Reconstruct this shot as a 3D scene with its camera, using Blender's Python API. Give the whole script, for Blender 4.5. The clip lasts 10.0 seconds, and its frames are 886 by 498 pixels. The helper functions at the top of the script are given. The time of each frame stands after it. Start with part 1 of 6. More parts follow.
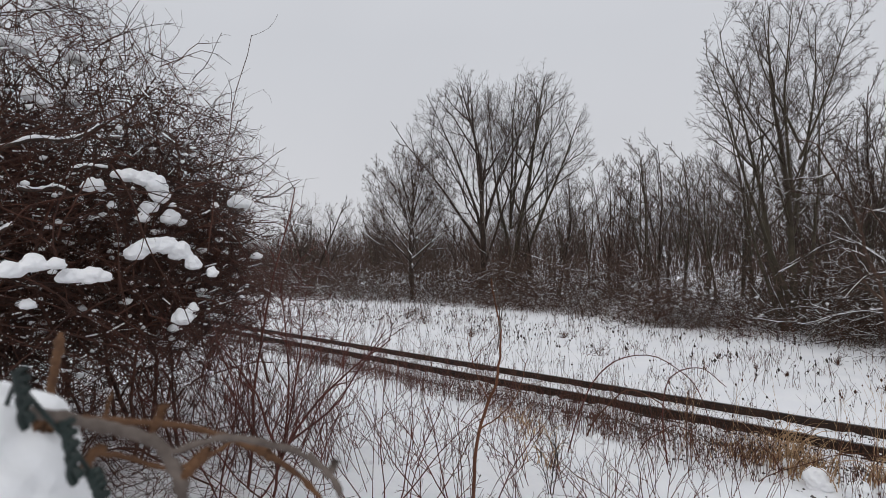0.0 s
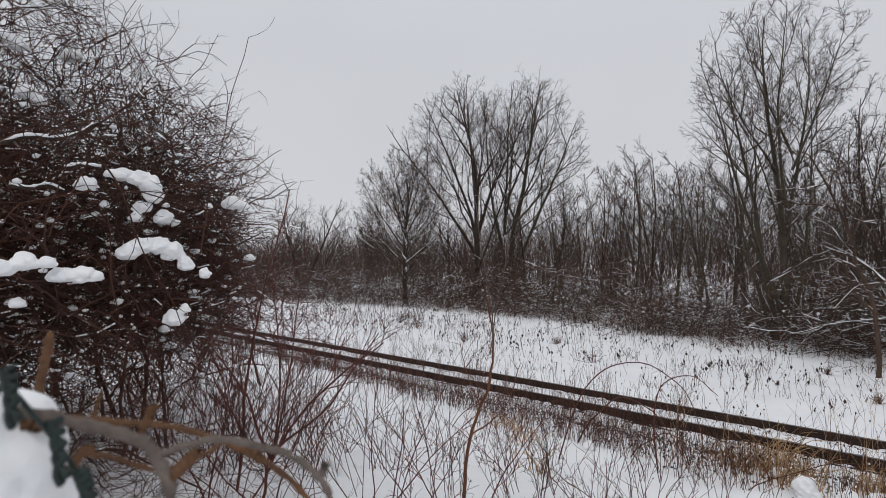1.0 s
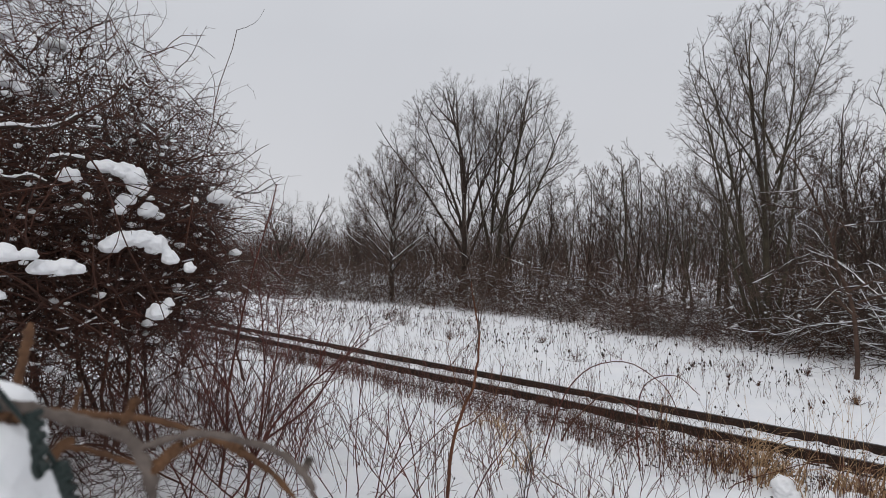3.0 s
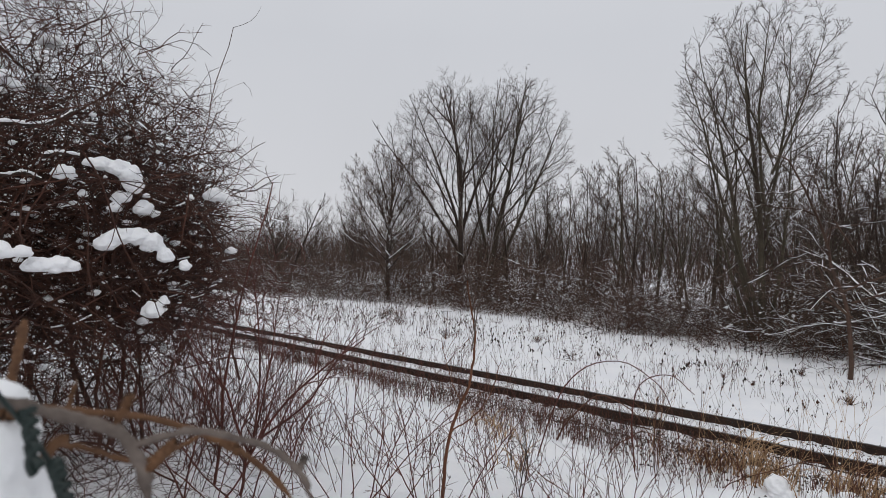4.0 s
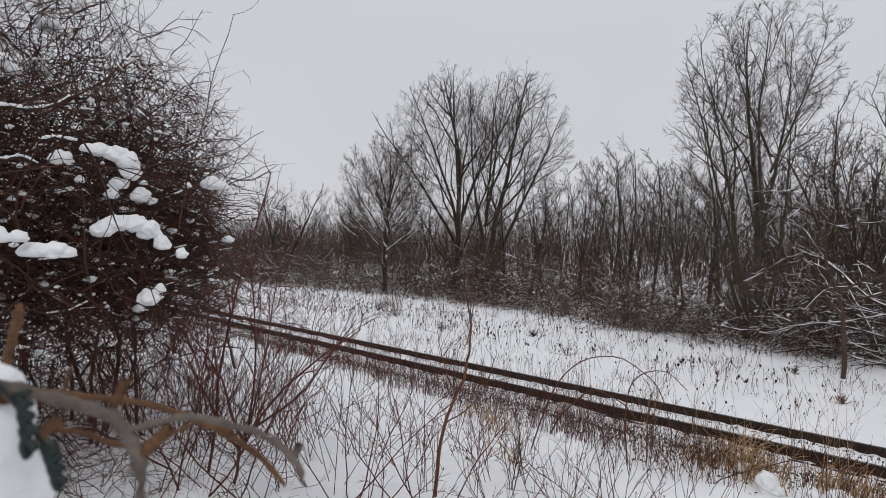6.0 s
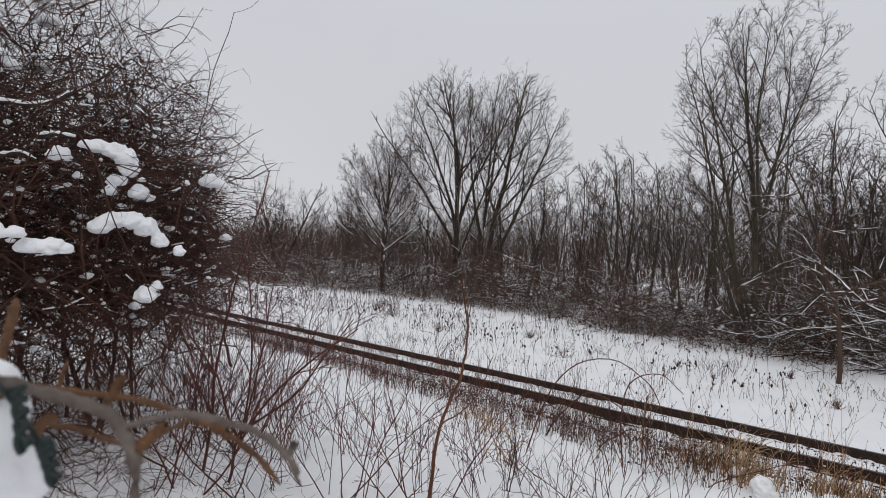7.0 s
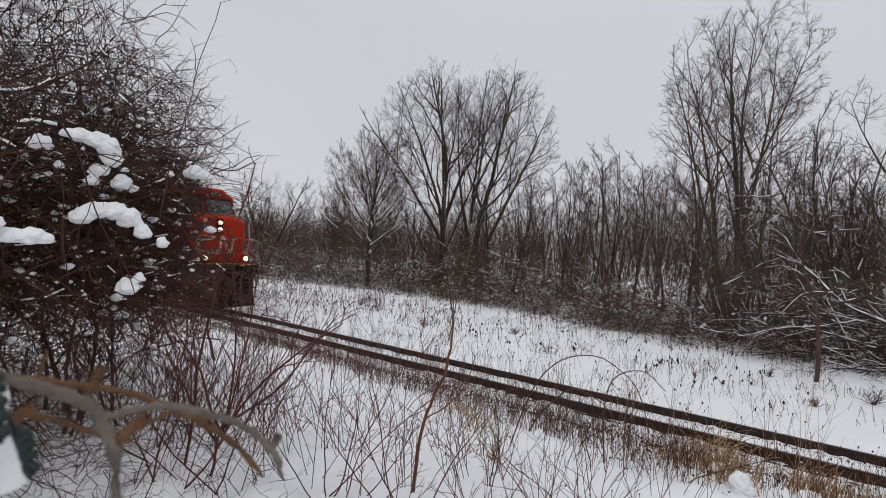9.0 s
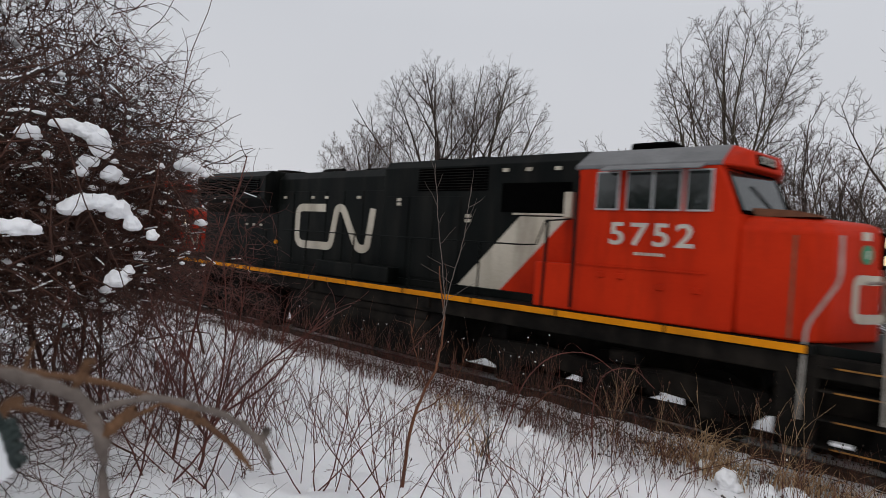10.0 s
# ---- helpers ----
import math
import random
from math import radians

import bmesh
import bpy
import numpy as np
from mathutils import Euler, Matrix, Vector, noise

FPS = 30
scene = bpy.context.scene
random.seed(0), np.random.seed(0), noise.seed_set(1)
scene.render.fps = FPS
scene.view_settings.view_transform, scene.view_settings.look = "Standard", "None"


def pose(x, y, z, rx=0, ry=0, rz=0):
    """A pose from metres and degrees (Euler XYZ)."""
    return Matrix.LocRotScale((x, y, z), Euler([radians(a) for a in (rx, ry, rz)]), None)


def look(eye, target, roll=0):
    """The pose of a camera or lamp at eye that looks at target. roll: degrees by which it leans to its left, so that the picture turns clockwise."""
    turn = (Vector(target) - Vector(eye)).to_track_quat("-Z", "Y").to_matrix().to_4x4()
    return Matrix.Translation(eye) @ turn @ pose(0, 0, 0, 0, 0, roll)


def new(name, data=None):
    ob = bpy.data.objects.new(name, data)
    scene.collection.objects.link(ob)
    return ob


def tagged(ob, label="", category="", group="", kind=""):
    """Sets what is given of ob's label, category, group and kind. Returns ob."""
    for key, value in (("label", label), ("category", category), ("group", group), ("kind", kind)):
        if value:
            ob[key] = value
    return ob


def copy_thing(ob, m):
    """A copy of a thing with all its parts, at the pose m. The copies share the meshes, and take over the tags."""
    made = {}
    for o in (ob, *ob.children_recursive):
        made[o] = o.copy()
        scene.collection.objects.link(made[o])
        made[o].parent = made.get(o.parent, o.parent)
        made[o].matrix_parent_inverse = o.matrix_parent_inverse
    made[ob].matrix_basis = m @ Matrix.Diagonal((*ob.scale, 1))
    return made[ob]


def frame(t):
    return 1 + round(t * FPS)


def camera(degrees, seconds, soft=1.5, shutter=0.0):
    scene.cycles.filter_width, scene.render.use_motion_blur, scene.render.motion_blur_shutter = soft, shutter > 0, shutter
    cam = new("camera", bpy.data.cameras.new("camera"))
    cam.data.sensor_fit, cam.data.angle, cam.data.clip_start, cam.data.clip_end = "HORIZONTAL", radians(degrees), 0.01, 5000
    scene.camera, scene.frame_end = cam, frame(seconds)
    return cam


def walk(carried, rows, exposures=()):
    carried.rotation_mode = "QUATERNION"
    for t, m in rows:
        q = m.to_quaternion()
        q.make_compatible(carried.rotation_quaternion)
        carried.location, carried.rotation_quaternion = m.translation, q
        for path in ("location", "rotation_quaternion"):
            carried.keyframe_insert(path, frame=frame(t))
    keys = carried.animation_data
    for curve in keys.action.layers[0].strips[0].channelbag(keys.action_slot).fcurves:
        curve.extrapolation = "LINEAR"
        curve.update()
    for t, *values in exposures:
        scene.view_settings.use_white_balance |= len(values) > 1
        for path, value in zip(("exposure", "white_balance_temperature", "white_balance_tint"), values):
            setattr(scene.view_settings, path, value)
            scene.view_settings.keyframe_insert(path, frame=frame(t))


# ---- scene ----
cam = camera(75.0, 10.0, 0.5, 0.13)
# seconds, eye, pitch, lean, heading
PATH = [
    (0.0, 0.0, 0.0, 2.7740, 0.63, -1.12, 45.58),
    (0.5, 0.0, 0.0, 2.7736, 0.99, -0.44, 45.40),
    (1.0, 0.0, 0.0, 2.7731, 1.08, -0.28, 44.97),
    (1.5, 0.0, 0.0, 2.7727, 1.11, -0.40, 44.89),
    (2.0, 0.0, 0.0, 2.7722, 0.96, 0.04, 44.39),
    (2.5, 0.0, 0.0, 2.7717, 0.91, 0.34, 43.99),
    (4.0, 0.0, 0.0, 2.7704, 0.77, 0.75, 43.31),
    (4.5, 0.0, 0.0, 2.7700, 0.77, 0.97, 43.38),
    (5.0, 0.0, 0.0, 2.7695, 0.25, 1.20, 43.20),
    (5.5, 0.0, 0.0, 2.7691, 0.11, 1.43, 43.12),
    (7.0, 0.0, 0.0, 2.7677, 0.15, 2.44, 42.83),
    (7.5, 0.0, 0.0, 2.7673, 0.20, 2.57, 42.74),
    (8.0, 0.0, 0.0, 2.7668, 0.09, 2.66, 42.35),
    (8.5, 0.0, 0.0, 2.7664, -0.10, 2.87, 41.88),
    (9.0, 0.0, 0.0, 2.7659, -0.23, 3.20, 41.47),
    (9.5, 0.0, 0.0, 2.7654, -0.38, 3.52, 41.07),
    (10.0, 0.0, 0.0, 2.7650, -0.58, 3.85, 40.66),
]
walk(cam, [(r[0], pose(r[1], r[2], r[3], 90 + r[4], -r[5], r[6])) for r in PATH])
cam.data.dof.use_dof = True
cam.data.dof.focus_distance = 11.0
cam.data.dof.aperture_fstop = 5.6

# ---- sky and light: a closed grey winter sky with a faint broad sun ----
world = bpy.data.worlds.new("overcast_sky")
scene.world = world
world.use_nodes = True
wn, wl = world.node_tree.nodes, world.node_tree.links
SUN_EL, SUN_ROT = radians(52), radians(160)
sky = wn.new("ShaderNodeTexSky")
sky.sky_type, sky.sun_disc = "NISHITA", False
sky.sun_elevation, sky.sun_rotation = SUN_EL, SUN_ROT
sky.air_density, sky.dust_density = 1.0, 4.0
clear = wn.new("ShaderNodeVectorMath")
clear.operation = "SCALE"
clear.inputs["Scale"].default_value = 0.10
wl.new(sky.outputs[0], clear.inputs[0])
tc = wn.new("ShaderNodeTexCoord")
sep = wn.new("ShaderNodeSeparateXYZ")
wl.new(tc.outputs["Generated"], sep.inputs[0])
ramp = wn.new("ShaderNodeValToRGB")
ramp.color_ramp.elements[0].position, ramp.color_ramp.elements[0].color = 0.0, (0.60, 0.605, 0.635, 1)
ramp.color_ramp.elements[1].position, ramp.color_ramp.elements[1].color = 1.0, (0.74, 0.755, 0.79, 1)
mid_stop = ramp.color_ramp.elements.new(0.35)
mid_stop.color = (0.575, 0.59, 0.63, 1)
wl.new(sep.outputs["Z"], ramp.inputs[0])
cloud = wn.new("ShaderNodeTexNoise")
cloud.inputs["Scale"].default_value, cloud.inputs["Detail"].default_value = 1.6, 4
wl.new(tc.outputs["Generated"], cloud.inputs["Vector"])
cmap = wn.new("ShaderNodeMapRange")
cmap.inputs["From Min"].default_value, cmap.inputs["From Max"].default_value = 0.3, 0.7
cmap.inputs["To Min"].default_value, cmap.inputs["To Max"].default_value = 0.965, 1.03
wl.new(cloud.outputs["Fac"], cmap.inputs["Value"])
deck = wn.new("ShaderNodeVectorMath")
deck.operation = "SCALE"
wl.new(ramp.outputs[0], deck.inputs[0])
wl.new(cmap.outputs[0], deck.inputs["Scale"])
smix = wn.new("ShaderNodeMix")
smix.data_type = "RGBA"
smix.inputs["Factor"].default_value = 0.985
wl.new(clear.outputs[0], smix.inputs["A"])
wl.new(deck.outputs[0], smix.inputs["B"])
wl.new(smix.outputs["Result"], wn["Background"].inputs[0])
wn["Background"].inputs[1].default_value = 1.035
sun = new("sun", bpy.data.lights.new("sun", "SUN"))
sun.data.energy, sun.data.angle, sun.data.color = 0.44, radians(30), (1.0, 0.97, 0.93)
sun.matrix_world = look((0, 0, 30), (-3, 8, 30 - 11))


# ---- materials ----
def mat(name, c1, c2, scale=6.0, rough=0.8, metal=0.0, bump=0.0, fine=60.0, jitter=0.0, spec=0.4):
    """Two tones mixed by coarse and fine noise, with a fine relief."""
    m = bpy.data.materials.new(name)
    m.use_nodes = True
    n, l = m.node_tree.nodes, m.node_tree.links
    b = n["Principled BSDF"]
    co = n.new("ShaderNodeTexCoord")
    n1 = n.new("ShaderNodeTexNoise")
    n1.inputs["Scale"].default_value, n1.inputs["Detail"].default_value = scale, 6
    n2 = n.new("ShaderNodeTexNoise")
    n2.inputs["Scale"].default_value, n2.inputs["Detail"].default_value = fine, 3
    for q in (n1, n2):
        l.new(co.outputs["Object"], q.inputs["Vector"])
    add = n.new("ShaderNodeMath")
    add.operation = "MULTIPLY_ADD"
    l.new(n2.outputs["Fac"], add.inputs[0])
    add.inputs[1].default_value = 0.5
    l.new(n1.outputs["Fac"], add.inputs[2])
    mr = n.new("ShaderNodeMapRange")
    mr.inputs["From Min"].default_value, mr.inputs["From Max"].default_value = 0.5, 1.0
    l.new(add.outputs[0], mr.inputs["Value"])
    fac = mr.outputs[0]
    if jitter:
        geo = n.new("ShaderNodeNewGeometry")
        j = n.new("ShaderNodeMath")
        j.operation = "MULTIPLY_ADD"
        l.new(geo.outputs["Random Per Island"], j.inputs[0])
        j.inputs[1].default_value = jitter
        l.new(fac, j.inputs[2])
        k = n.new("ShaderNodeMath")
        k.operation = "SUBTRACT"
        k.use_clamp = True
        l.new(j.outputs[0], k.inputs[0])
        k.inputs[1].default_value = jitter / 2
        fac = k.outputs[0]
    mx = n.new("ShaderNodeMix")
    mx.data_type = "RGBA"
    mx.inputs["A"].default_value, mx.inputs["B"].default_value = (*c1, 1), (*c2, 1)
    l.new(fac, mx.inputs["Factor"])
    l.new(mx.outputs["Result"], b.inputs["Base Color"])
    b.inputs["Roughness"].default_value, b.inputs["Metallic"].default_value = rough, metal
    b.inputs["Specular IOR Level"].default_value = spec
    if bump:
        bp = n.new("ShaderNodeBump")
        bp.inputs["Strength"].default_value, bp.inputs["Distance"].default_value = 1.0, bump
        l.new(add.outputs[0], bp.inputs["Height"])
        l.new(bp.outputs[0], b.inputs["Normal"])
    return m


def glow(name, colour, strength):
    m = bpy.data.materials.new(name)
    m.use_nodes = True
    b = m.node_tree.nodes["Principled BSDF"]
    b.inputs["Base Color"].default_value = (0.8, 0.8, 0.75, 1)
    b.inputs["Emission Color"].default_value, b.inputs["Emission Strength"].default_value = (*colour, 1), strength
    return m


SNOW = mat("snow", (0.83, 0.84, 0.87), (0.90, 0.90, 0.91), 1.3, 0.65, bump=0.02, fine=14, spec=0.2)
SNOW_CLUMP = mat("packed_snow", (0.86, 0.87, 0.89), (0.91, 0.91, 0.92), 5, 0.6, bump=0.006, fine=60, spec=0.2)
BARK = mat("grey_bark", (0.024, 0.015, 0.011), (0.068, 0.047, 0.036), 3, 0.9, bump=0.01, fine=30, jitter=0.5)
BARK_OLIVE = mat("mossy_bark", (0.041, 0.033, 0.022), (0.088, 0.071, 0.048), 3, 0.9, bump=0.01, fine=30, jitter=0.4)
TWIG = mat("grey_twigs", (0.028, 0.017, 0.013), (0.076, 0.049, 0.037), 2, 0.9, fine=20, jitter=0.8)
TWIG_WARM = mat("brown_twigs", (0.042, 0.023, 0.016), (0.100, 0.060, 0.043), 2, 0.9, fine=20, jitter=0.8)
THICKET = mat("thicket_twigs", (0.019, 0.007, 0.0045), (0.090, 0.032, 0.018), 3, 0.8, fine=30, jitter=0.9)
REDSTEM = mat("red_stems", (0.038, 0.008, 0.005), (0.130, 0.031, 0.018), 4, 0.6, fine=40, jitter=0.7)
ORANGE_STEM = mat("orange_brown_stem", (0.090, 0.030, 0.012), (0.170, 0.065, 0.028), 5, 0.7, fine=50, jitter=0.3)
WEED = mat("dry_weed_stalks", (0.040, 0.015, 0.009), (0.140, 0.058, 0.030), 4, 0.9, fine=40, jitter=0.9)
SEED = mat("seed_heads", (0.021, 0.016, 0.012), (0.060, 0.045, 0.036), 9, 0.95, fine=60, jitter=0.8)
STRAW = mat("tan_straw", (0.300, 0.181, 0.094), (0.575, 0.388, 0.225), 6, 0.8, fine=60, jitter=0.7)
RAILSTEEL = mat("rusty_rail_steel", (0.011, 0.006, 0.004), (0.046, 0.023, 0.014), 5, 0.75, 0.2, bump=0.002, fine=80)
RAILTOP = mat("worn_rail_head", (0.10, 0.10, 0.105), (0.22, 0.22, 0.225), 4, 0.35, 0.9, fine=60)
TIE = mat("creosoted_timber", (0.030, 0.022, 0.017), (0.075, 0.056, 0.043), 4, 0.9, bump=0.006, fine=50)
STONE = mat("ballast_stone", (0.035, 0.030, 0.027), (0.14, 0.125, 0.115), 6, 0.95, fine=60, jitter=0.9)
GREEN_WIRE = mat("green_coated_wire", (0.005, 0.011, 0.010), (0.010, 0.022, 0.019), 30, 0.45, fine=200)
GREY_TWIG = mat("near_grey_twig", (0.075, 0.058, 0.05), (0.18, 0.145, 0.125), 30, 0.85, bump=0.001, fine=160)
BROWN_TWIG = mat("near_brown_twig", (0.075, 0.034, 0.016), (0.17, 0.085, 0.04), 30, 0.8, bump=0.001, fine=160)
LOCO_RED = mat("red_enamel", (0.43, 0.020, 0.005), (0.54, 0.030, 0.007), 1.2, 0.5, bump=0.0008, fine=25, spec=0.05)
LOCO_BLACK = mat("black_enamel", (0.0016, 0.0024, 0.0022), (0.0045, 0.0062, 0.0055), 1.2, 0.5, bump=0.0008, fine=25, spec=0.07)
LOCO_GREY = mat("warm_white_enamel", (0.42, 0.37, 0.29), (0.56, 0.51, 0.42), 1.5, 0.5, fine=30)
LOCO_ROOF = mat("dull_grey_roof", (0.10, 0.10, 0.103), (0.17, 0.17, 0.173), 1.5, 0.6, fine=30)
UNDER = mat("grimy_running_gear", (0.002, 0.0018, 0.0016), (0.010, 0.0085, 0.007), 2, 0.85, 0.0, bump=0.003, fine=40, spec=0.1)
LOCO_WHITE = mat("white_lettering", (0.42, 0.39, 0.34), (0.55, 0.51, 0.45), 3, 0.6, fine=40, spec=0.15)
LOCO_WORN = mat("worn_white_paint", (0.20, 0.18, 0.155), (0.40, 0.37, 0.33), 4, 0.6, fine=40)
WORN_AMBER = mat("worn_amber_paint", (0.06, 0.025, 0.008), (0.40, 0.17, 0.015), 5, 0.6, fine=40)
BRUSH = mat("brush_twigs", (0.038, 0.022, 0.015), (0.165, 0.112, 0.086), 1.5, 0.9, fine=20, jitter=0.9)
HOSE = mat("dusty_rubber_and_iron", (0.008, 0.007, 0.006), (0.050, 0.042, 0.036), 7, 0.8, fine=50, spec=0.2)
AMBER = mat("amber_stripe", (0.62, 0.21, 0.004), (0.74, 0.27, 0.006), 3, 0.6, fine=40, spec=0.08)
ALUM = mat("aluminium_frame", (0.36, 0.36, 0.36), (0.52, 0.52, 0.51), 8, 0.45, 0.5, fine=60)
VOID = mat("dark_opening", (0.001, 0.001, 0.001), (0.002, 0.002, 0.002), 3, 0.95, fine=30, spec=0.01)
RUST = mat("rusty_grime", (0.10, 0.04, 0.02), (0.19, 0.085, 0.045), 6, 0.9, fine=40)
WIN = mat("dark_window_glass", (0.005, 0.009, 0.008), (0.014, 0.020, 0.018), 1, 0.04, fine=8, spec=1.0)
GREENPLATE = mat("green_badge", (0.02, 0.16, 0.07), (0.03, 0.21, 0.10), 9, 0.5, fine=60)


def grime(m, colour, amount, wide=2.2, tall=0.3):
    """Run-down dirt: streaks longer than they are wide, over a finished paint."""
    n, l = m.node_tree.nodes, m.node_tree.links
    base = n["Principled BSDF"].inputs["Base Color"]
    paint = base.links[0].from_socket
    co, stretch, tex = n.new("ShaderNodeTexCoord"), n.new("ShaderNodeMapping"), n.new("ShaderNodeTexNoise")
    stretch.inputs["Scale"].default_value = (wide, wide, tall)
    tex.inputs["Scale"].default_value, tex.inputs["Detail"].default_value, tex.inputs["Roughness"].default_value = 1.0, 8, 0.65
    l.new(co.outputs["Object"], stretch.inputs[0])
    l.new(stretch.outputs[0], tex.inputs["Vector"])
    mr, mx = n.new("ShaderNodeMapRange"), n.new("ShaderNodeMix")
    mr.inputs["From Min"].default_value, mr.inputs["From Max"].default_value = 0.46, 0.75
    mr.inputs["To Max"].default_value = amount
    l.new(tex.outputs["Fac"], mr.inputs["Value"])
    mx.data_type = "RGBA"
    l.new(mr.outputs[0], mx.inputs["Factor"])
    l.new(paint, mx.inputs["A"])
    mx.inputs["B"].default_value = (*colour, 1)
    l.new(mx.outputs["Result"], base)


grime(LOCO_RED, (0.09, 0.010, 0.005), 0.6)
grime(LOCO_BLACK, (0.022, 0.020, 0.017), 0.6)
grime(LOCO_GREY, (0.12, 0.095, 0.07), 0.6)
grime(LOCO_ROOF, (0.03, 0.03, 0.03), 0.7, 1.2, 1.2)
grime(AMBER, (0.14, 0.05, 0.01), 0.6, 1.5, 1.5)
grime(UNDER, (0.035, 0.028, 0.022), 0.7, 1.6, 1.0)
LAMP = glow("lit_lamp", (1.0, 0.74, 0.44), 2.6)


# ---- mesh tools ----
def part(name, bm, material, parent=None, label="", smooth=False):
    me = bpy.data.meshes.new(name)
    bm.normal_update()
    bm.to_mesh(me)
    bm.free()
    me.materials.append(material)
    if smooth:
        me.polygons.foreach_set("use_smooth", [True] * len(me.polygons))
    ob = new(name, me)
    ob.parent = parent
    return tagged(ob, label)


def raw(name, verts, faces, material, parent=None, label="", smooth=False):
    """A mesh from numpy arrays; faces of one size."""
    me = bpy.data.meshes.new(name)
    v, f = np.asarray(verts, np.float32), np.asarray(faces, np.int32)
    k = f.shape[1]
    me.vertices.add(len(v))
    me.vertices.foreach_set("co", v.ravel())
    me.loops.add(f.size)
    me.loops.foreach_set("vertex_index", f.ravel())
    me.polygons.add(len(f))
    me.polygons.foreach_set("loop_start", np.arange(0, f.size, k, dtype=np.int32))
    if smooth:
        me.polygons.foreach_set("use_smooth", np.ones(len(f), bool))
    me.update(calc_edges=True)
    me.materials.append(material)
    ob = new(name, me)
    ob.parent = parent
    return tagged(ob, label)


def unit(a):
    return a / np.maximum(np.linalg.norm(a, axis=-1, keepdims=True), 1e-9)


def tubes(p0, p1, r0, r1, k=3):
    """Open prisms along segments: vertices and quads."""
    n = len(p0)
    d = unit(p1 - p0)
    ref = np.where(np.abs(d[:, 2:3]) > 0.9, np.array([[1.0, 0, 0]]), np.array([[0, 0, 1.0]]))
    a = unit(np.cross(d, ref))
    b = np.cross(d, a)
    th = np.arange(k) * 2 * np.pi / k
    ring = a[:, None] * np.cos(th)[None, :, None] + b[:, None] * np.sin(th)[None, :, None]
    v = np.concatenate([p0[:, None] + ring * r0[:, None, None], p1[:, None] + ring * r1[:, None, None]], 1)
    i = np.arange(k)
    j = (i + 1) % k
    f = np.stack([i, j, j + k, i + k], 1)
    f = (f[None] + (np.arange(n) * 2 * k)[:, None, None]).reshape(-1, 4)
    return v.reshape(-1, 3), f


def chains(pts, rad, k=3):
    """Joined tubes along polylines: pts (n, s, 3), rad (n, s)."""
    n, s, _ = pts.shape
    d = np.empty_like(pts)
    d[:, 1:-1] = pts[:, 2:] - pts[:, :-2]
    d[:, 0], d[:, -1] = pts[:, 1] - pts[:, 0], pts[:, -1] - pts[:, -2]
    d = unit(d)
    ref = np.where(np.abs(d[:, :1, 2:3]) > 0.9, np.array([[[1.0, 0, 0]]]), np.array([[[0, 0, 1.0]]]))
    a = unit(np.cross(d, np.broadcast_to(ref, d.shape)))
    b = np.cross(d, a)
    th = np.arange(k) * 2 * np.pi / k
    v = pts[:, :, None] + (a[:, :, None] * np.cos(th)[:, None] + b[:, :, None] * np.sin(th)[:, None]) * rad[:, :, None, None]
    i = np.arange(k)
    j = (i + 1) % k
    q = np.stack([i, j, j + k, i + k], 1)
    f = q[None] + (np.arange(s - 1) * k)[:, None, None]
    f = f.reshape(-1, 4)[None] + (np.arange(n) * s * k)[:, None, None]
    return v.reshape(-1, 3), f.reshape(-1, 4)


def merged(bits):
    vs, fs, o = [], [], 0
    for v, f in bits:
        vs.append(v)
        fs.append(f + o)
        o += len(v)
    return np.concatenate(vs), np.concatenate(fs)


OCT_V = np.array([[1, 0, 0], [-1, 0, 0], [0, 1, 0], [0, -1, 0], [0, 0, 1], [0, 0, -1]], float)
OCT_F = np.array([[0, 2, 4], [2, 1, 4], [1, 3, 4], [3, 0, 4], [2, 0, 5], [1, 2, 5], [3, 1, 5], [0, 3, 5]])


def lumps(c, r, rg, squash=1.0):
    """Small irregular eight-sided lumps."""
    n = len(c)
    v = OCT_V[None] * (r[:, None, None] * rg.uniform(0.6, 1.3, (n, 6, 1))) * np.array([1, 1, squash])
    an = rg.uniform(0, 6.28, n)
    ca, sa = np.cos(an)[:, None], np.sin(an)[:, None]
    v = np.stack([v[..., 0] * ca - v[..., 1] * sa, v[..., 0] * sa + v[..., 1] * ca, v[..., 2]], -1)
    f = OCT_F[None] + (np.arange(n) * 6)[:, None, None]
    return (v + c[:, None]).reshape(-1, 3), f.reshape(-1, 3)


def pellets(c, r, rg, squash=0.8):
    """Small rounded lumps of snow."""
    bm = bmesh.new()
    bmesh.ops.create_icosphere(bm, subdivisions=1, radius=1.0)
    bm.verts.ensure_lookup_table()
    v0 = np.array([v.co[:] for v in bm.verts])
    f0 = np.array([[v.index for v in f.verts] for f in bm.faces])
    bm.free()
    n = len(c)
    v = v0[None] * r[:, None, None] * rg.uniform(0.75, 1.2, (n, len(v0), 1)) * np.stack([rg.uniform(0.8, 1.6, n), rg.uniform(0.8, 1.6, n), np.full(n, squash)], 1)[:, None]
    return (v + c[:, None]).reshape(-1, 3), (f0[None] + (np.arange(n) * len(v0))[:, None, None]).reshape(-1, 3)


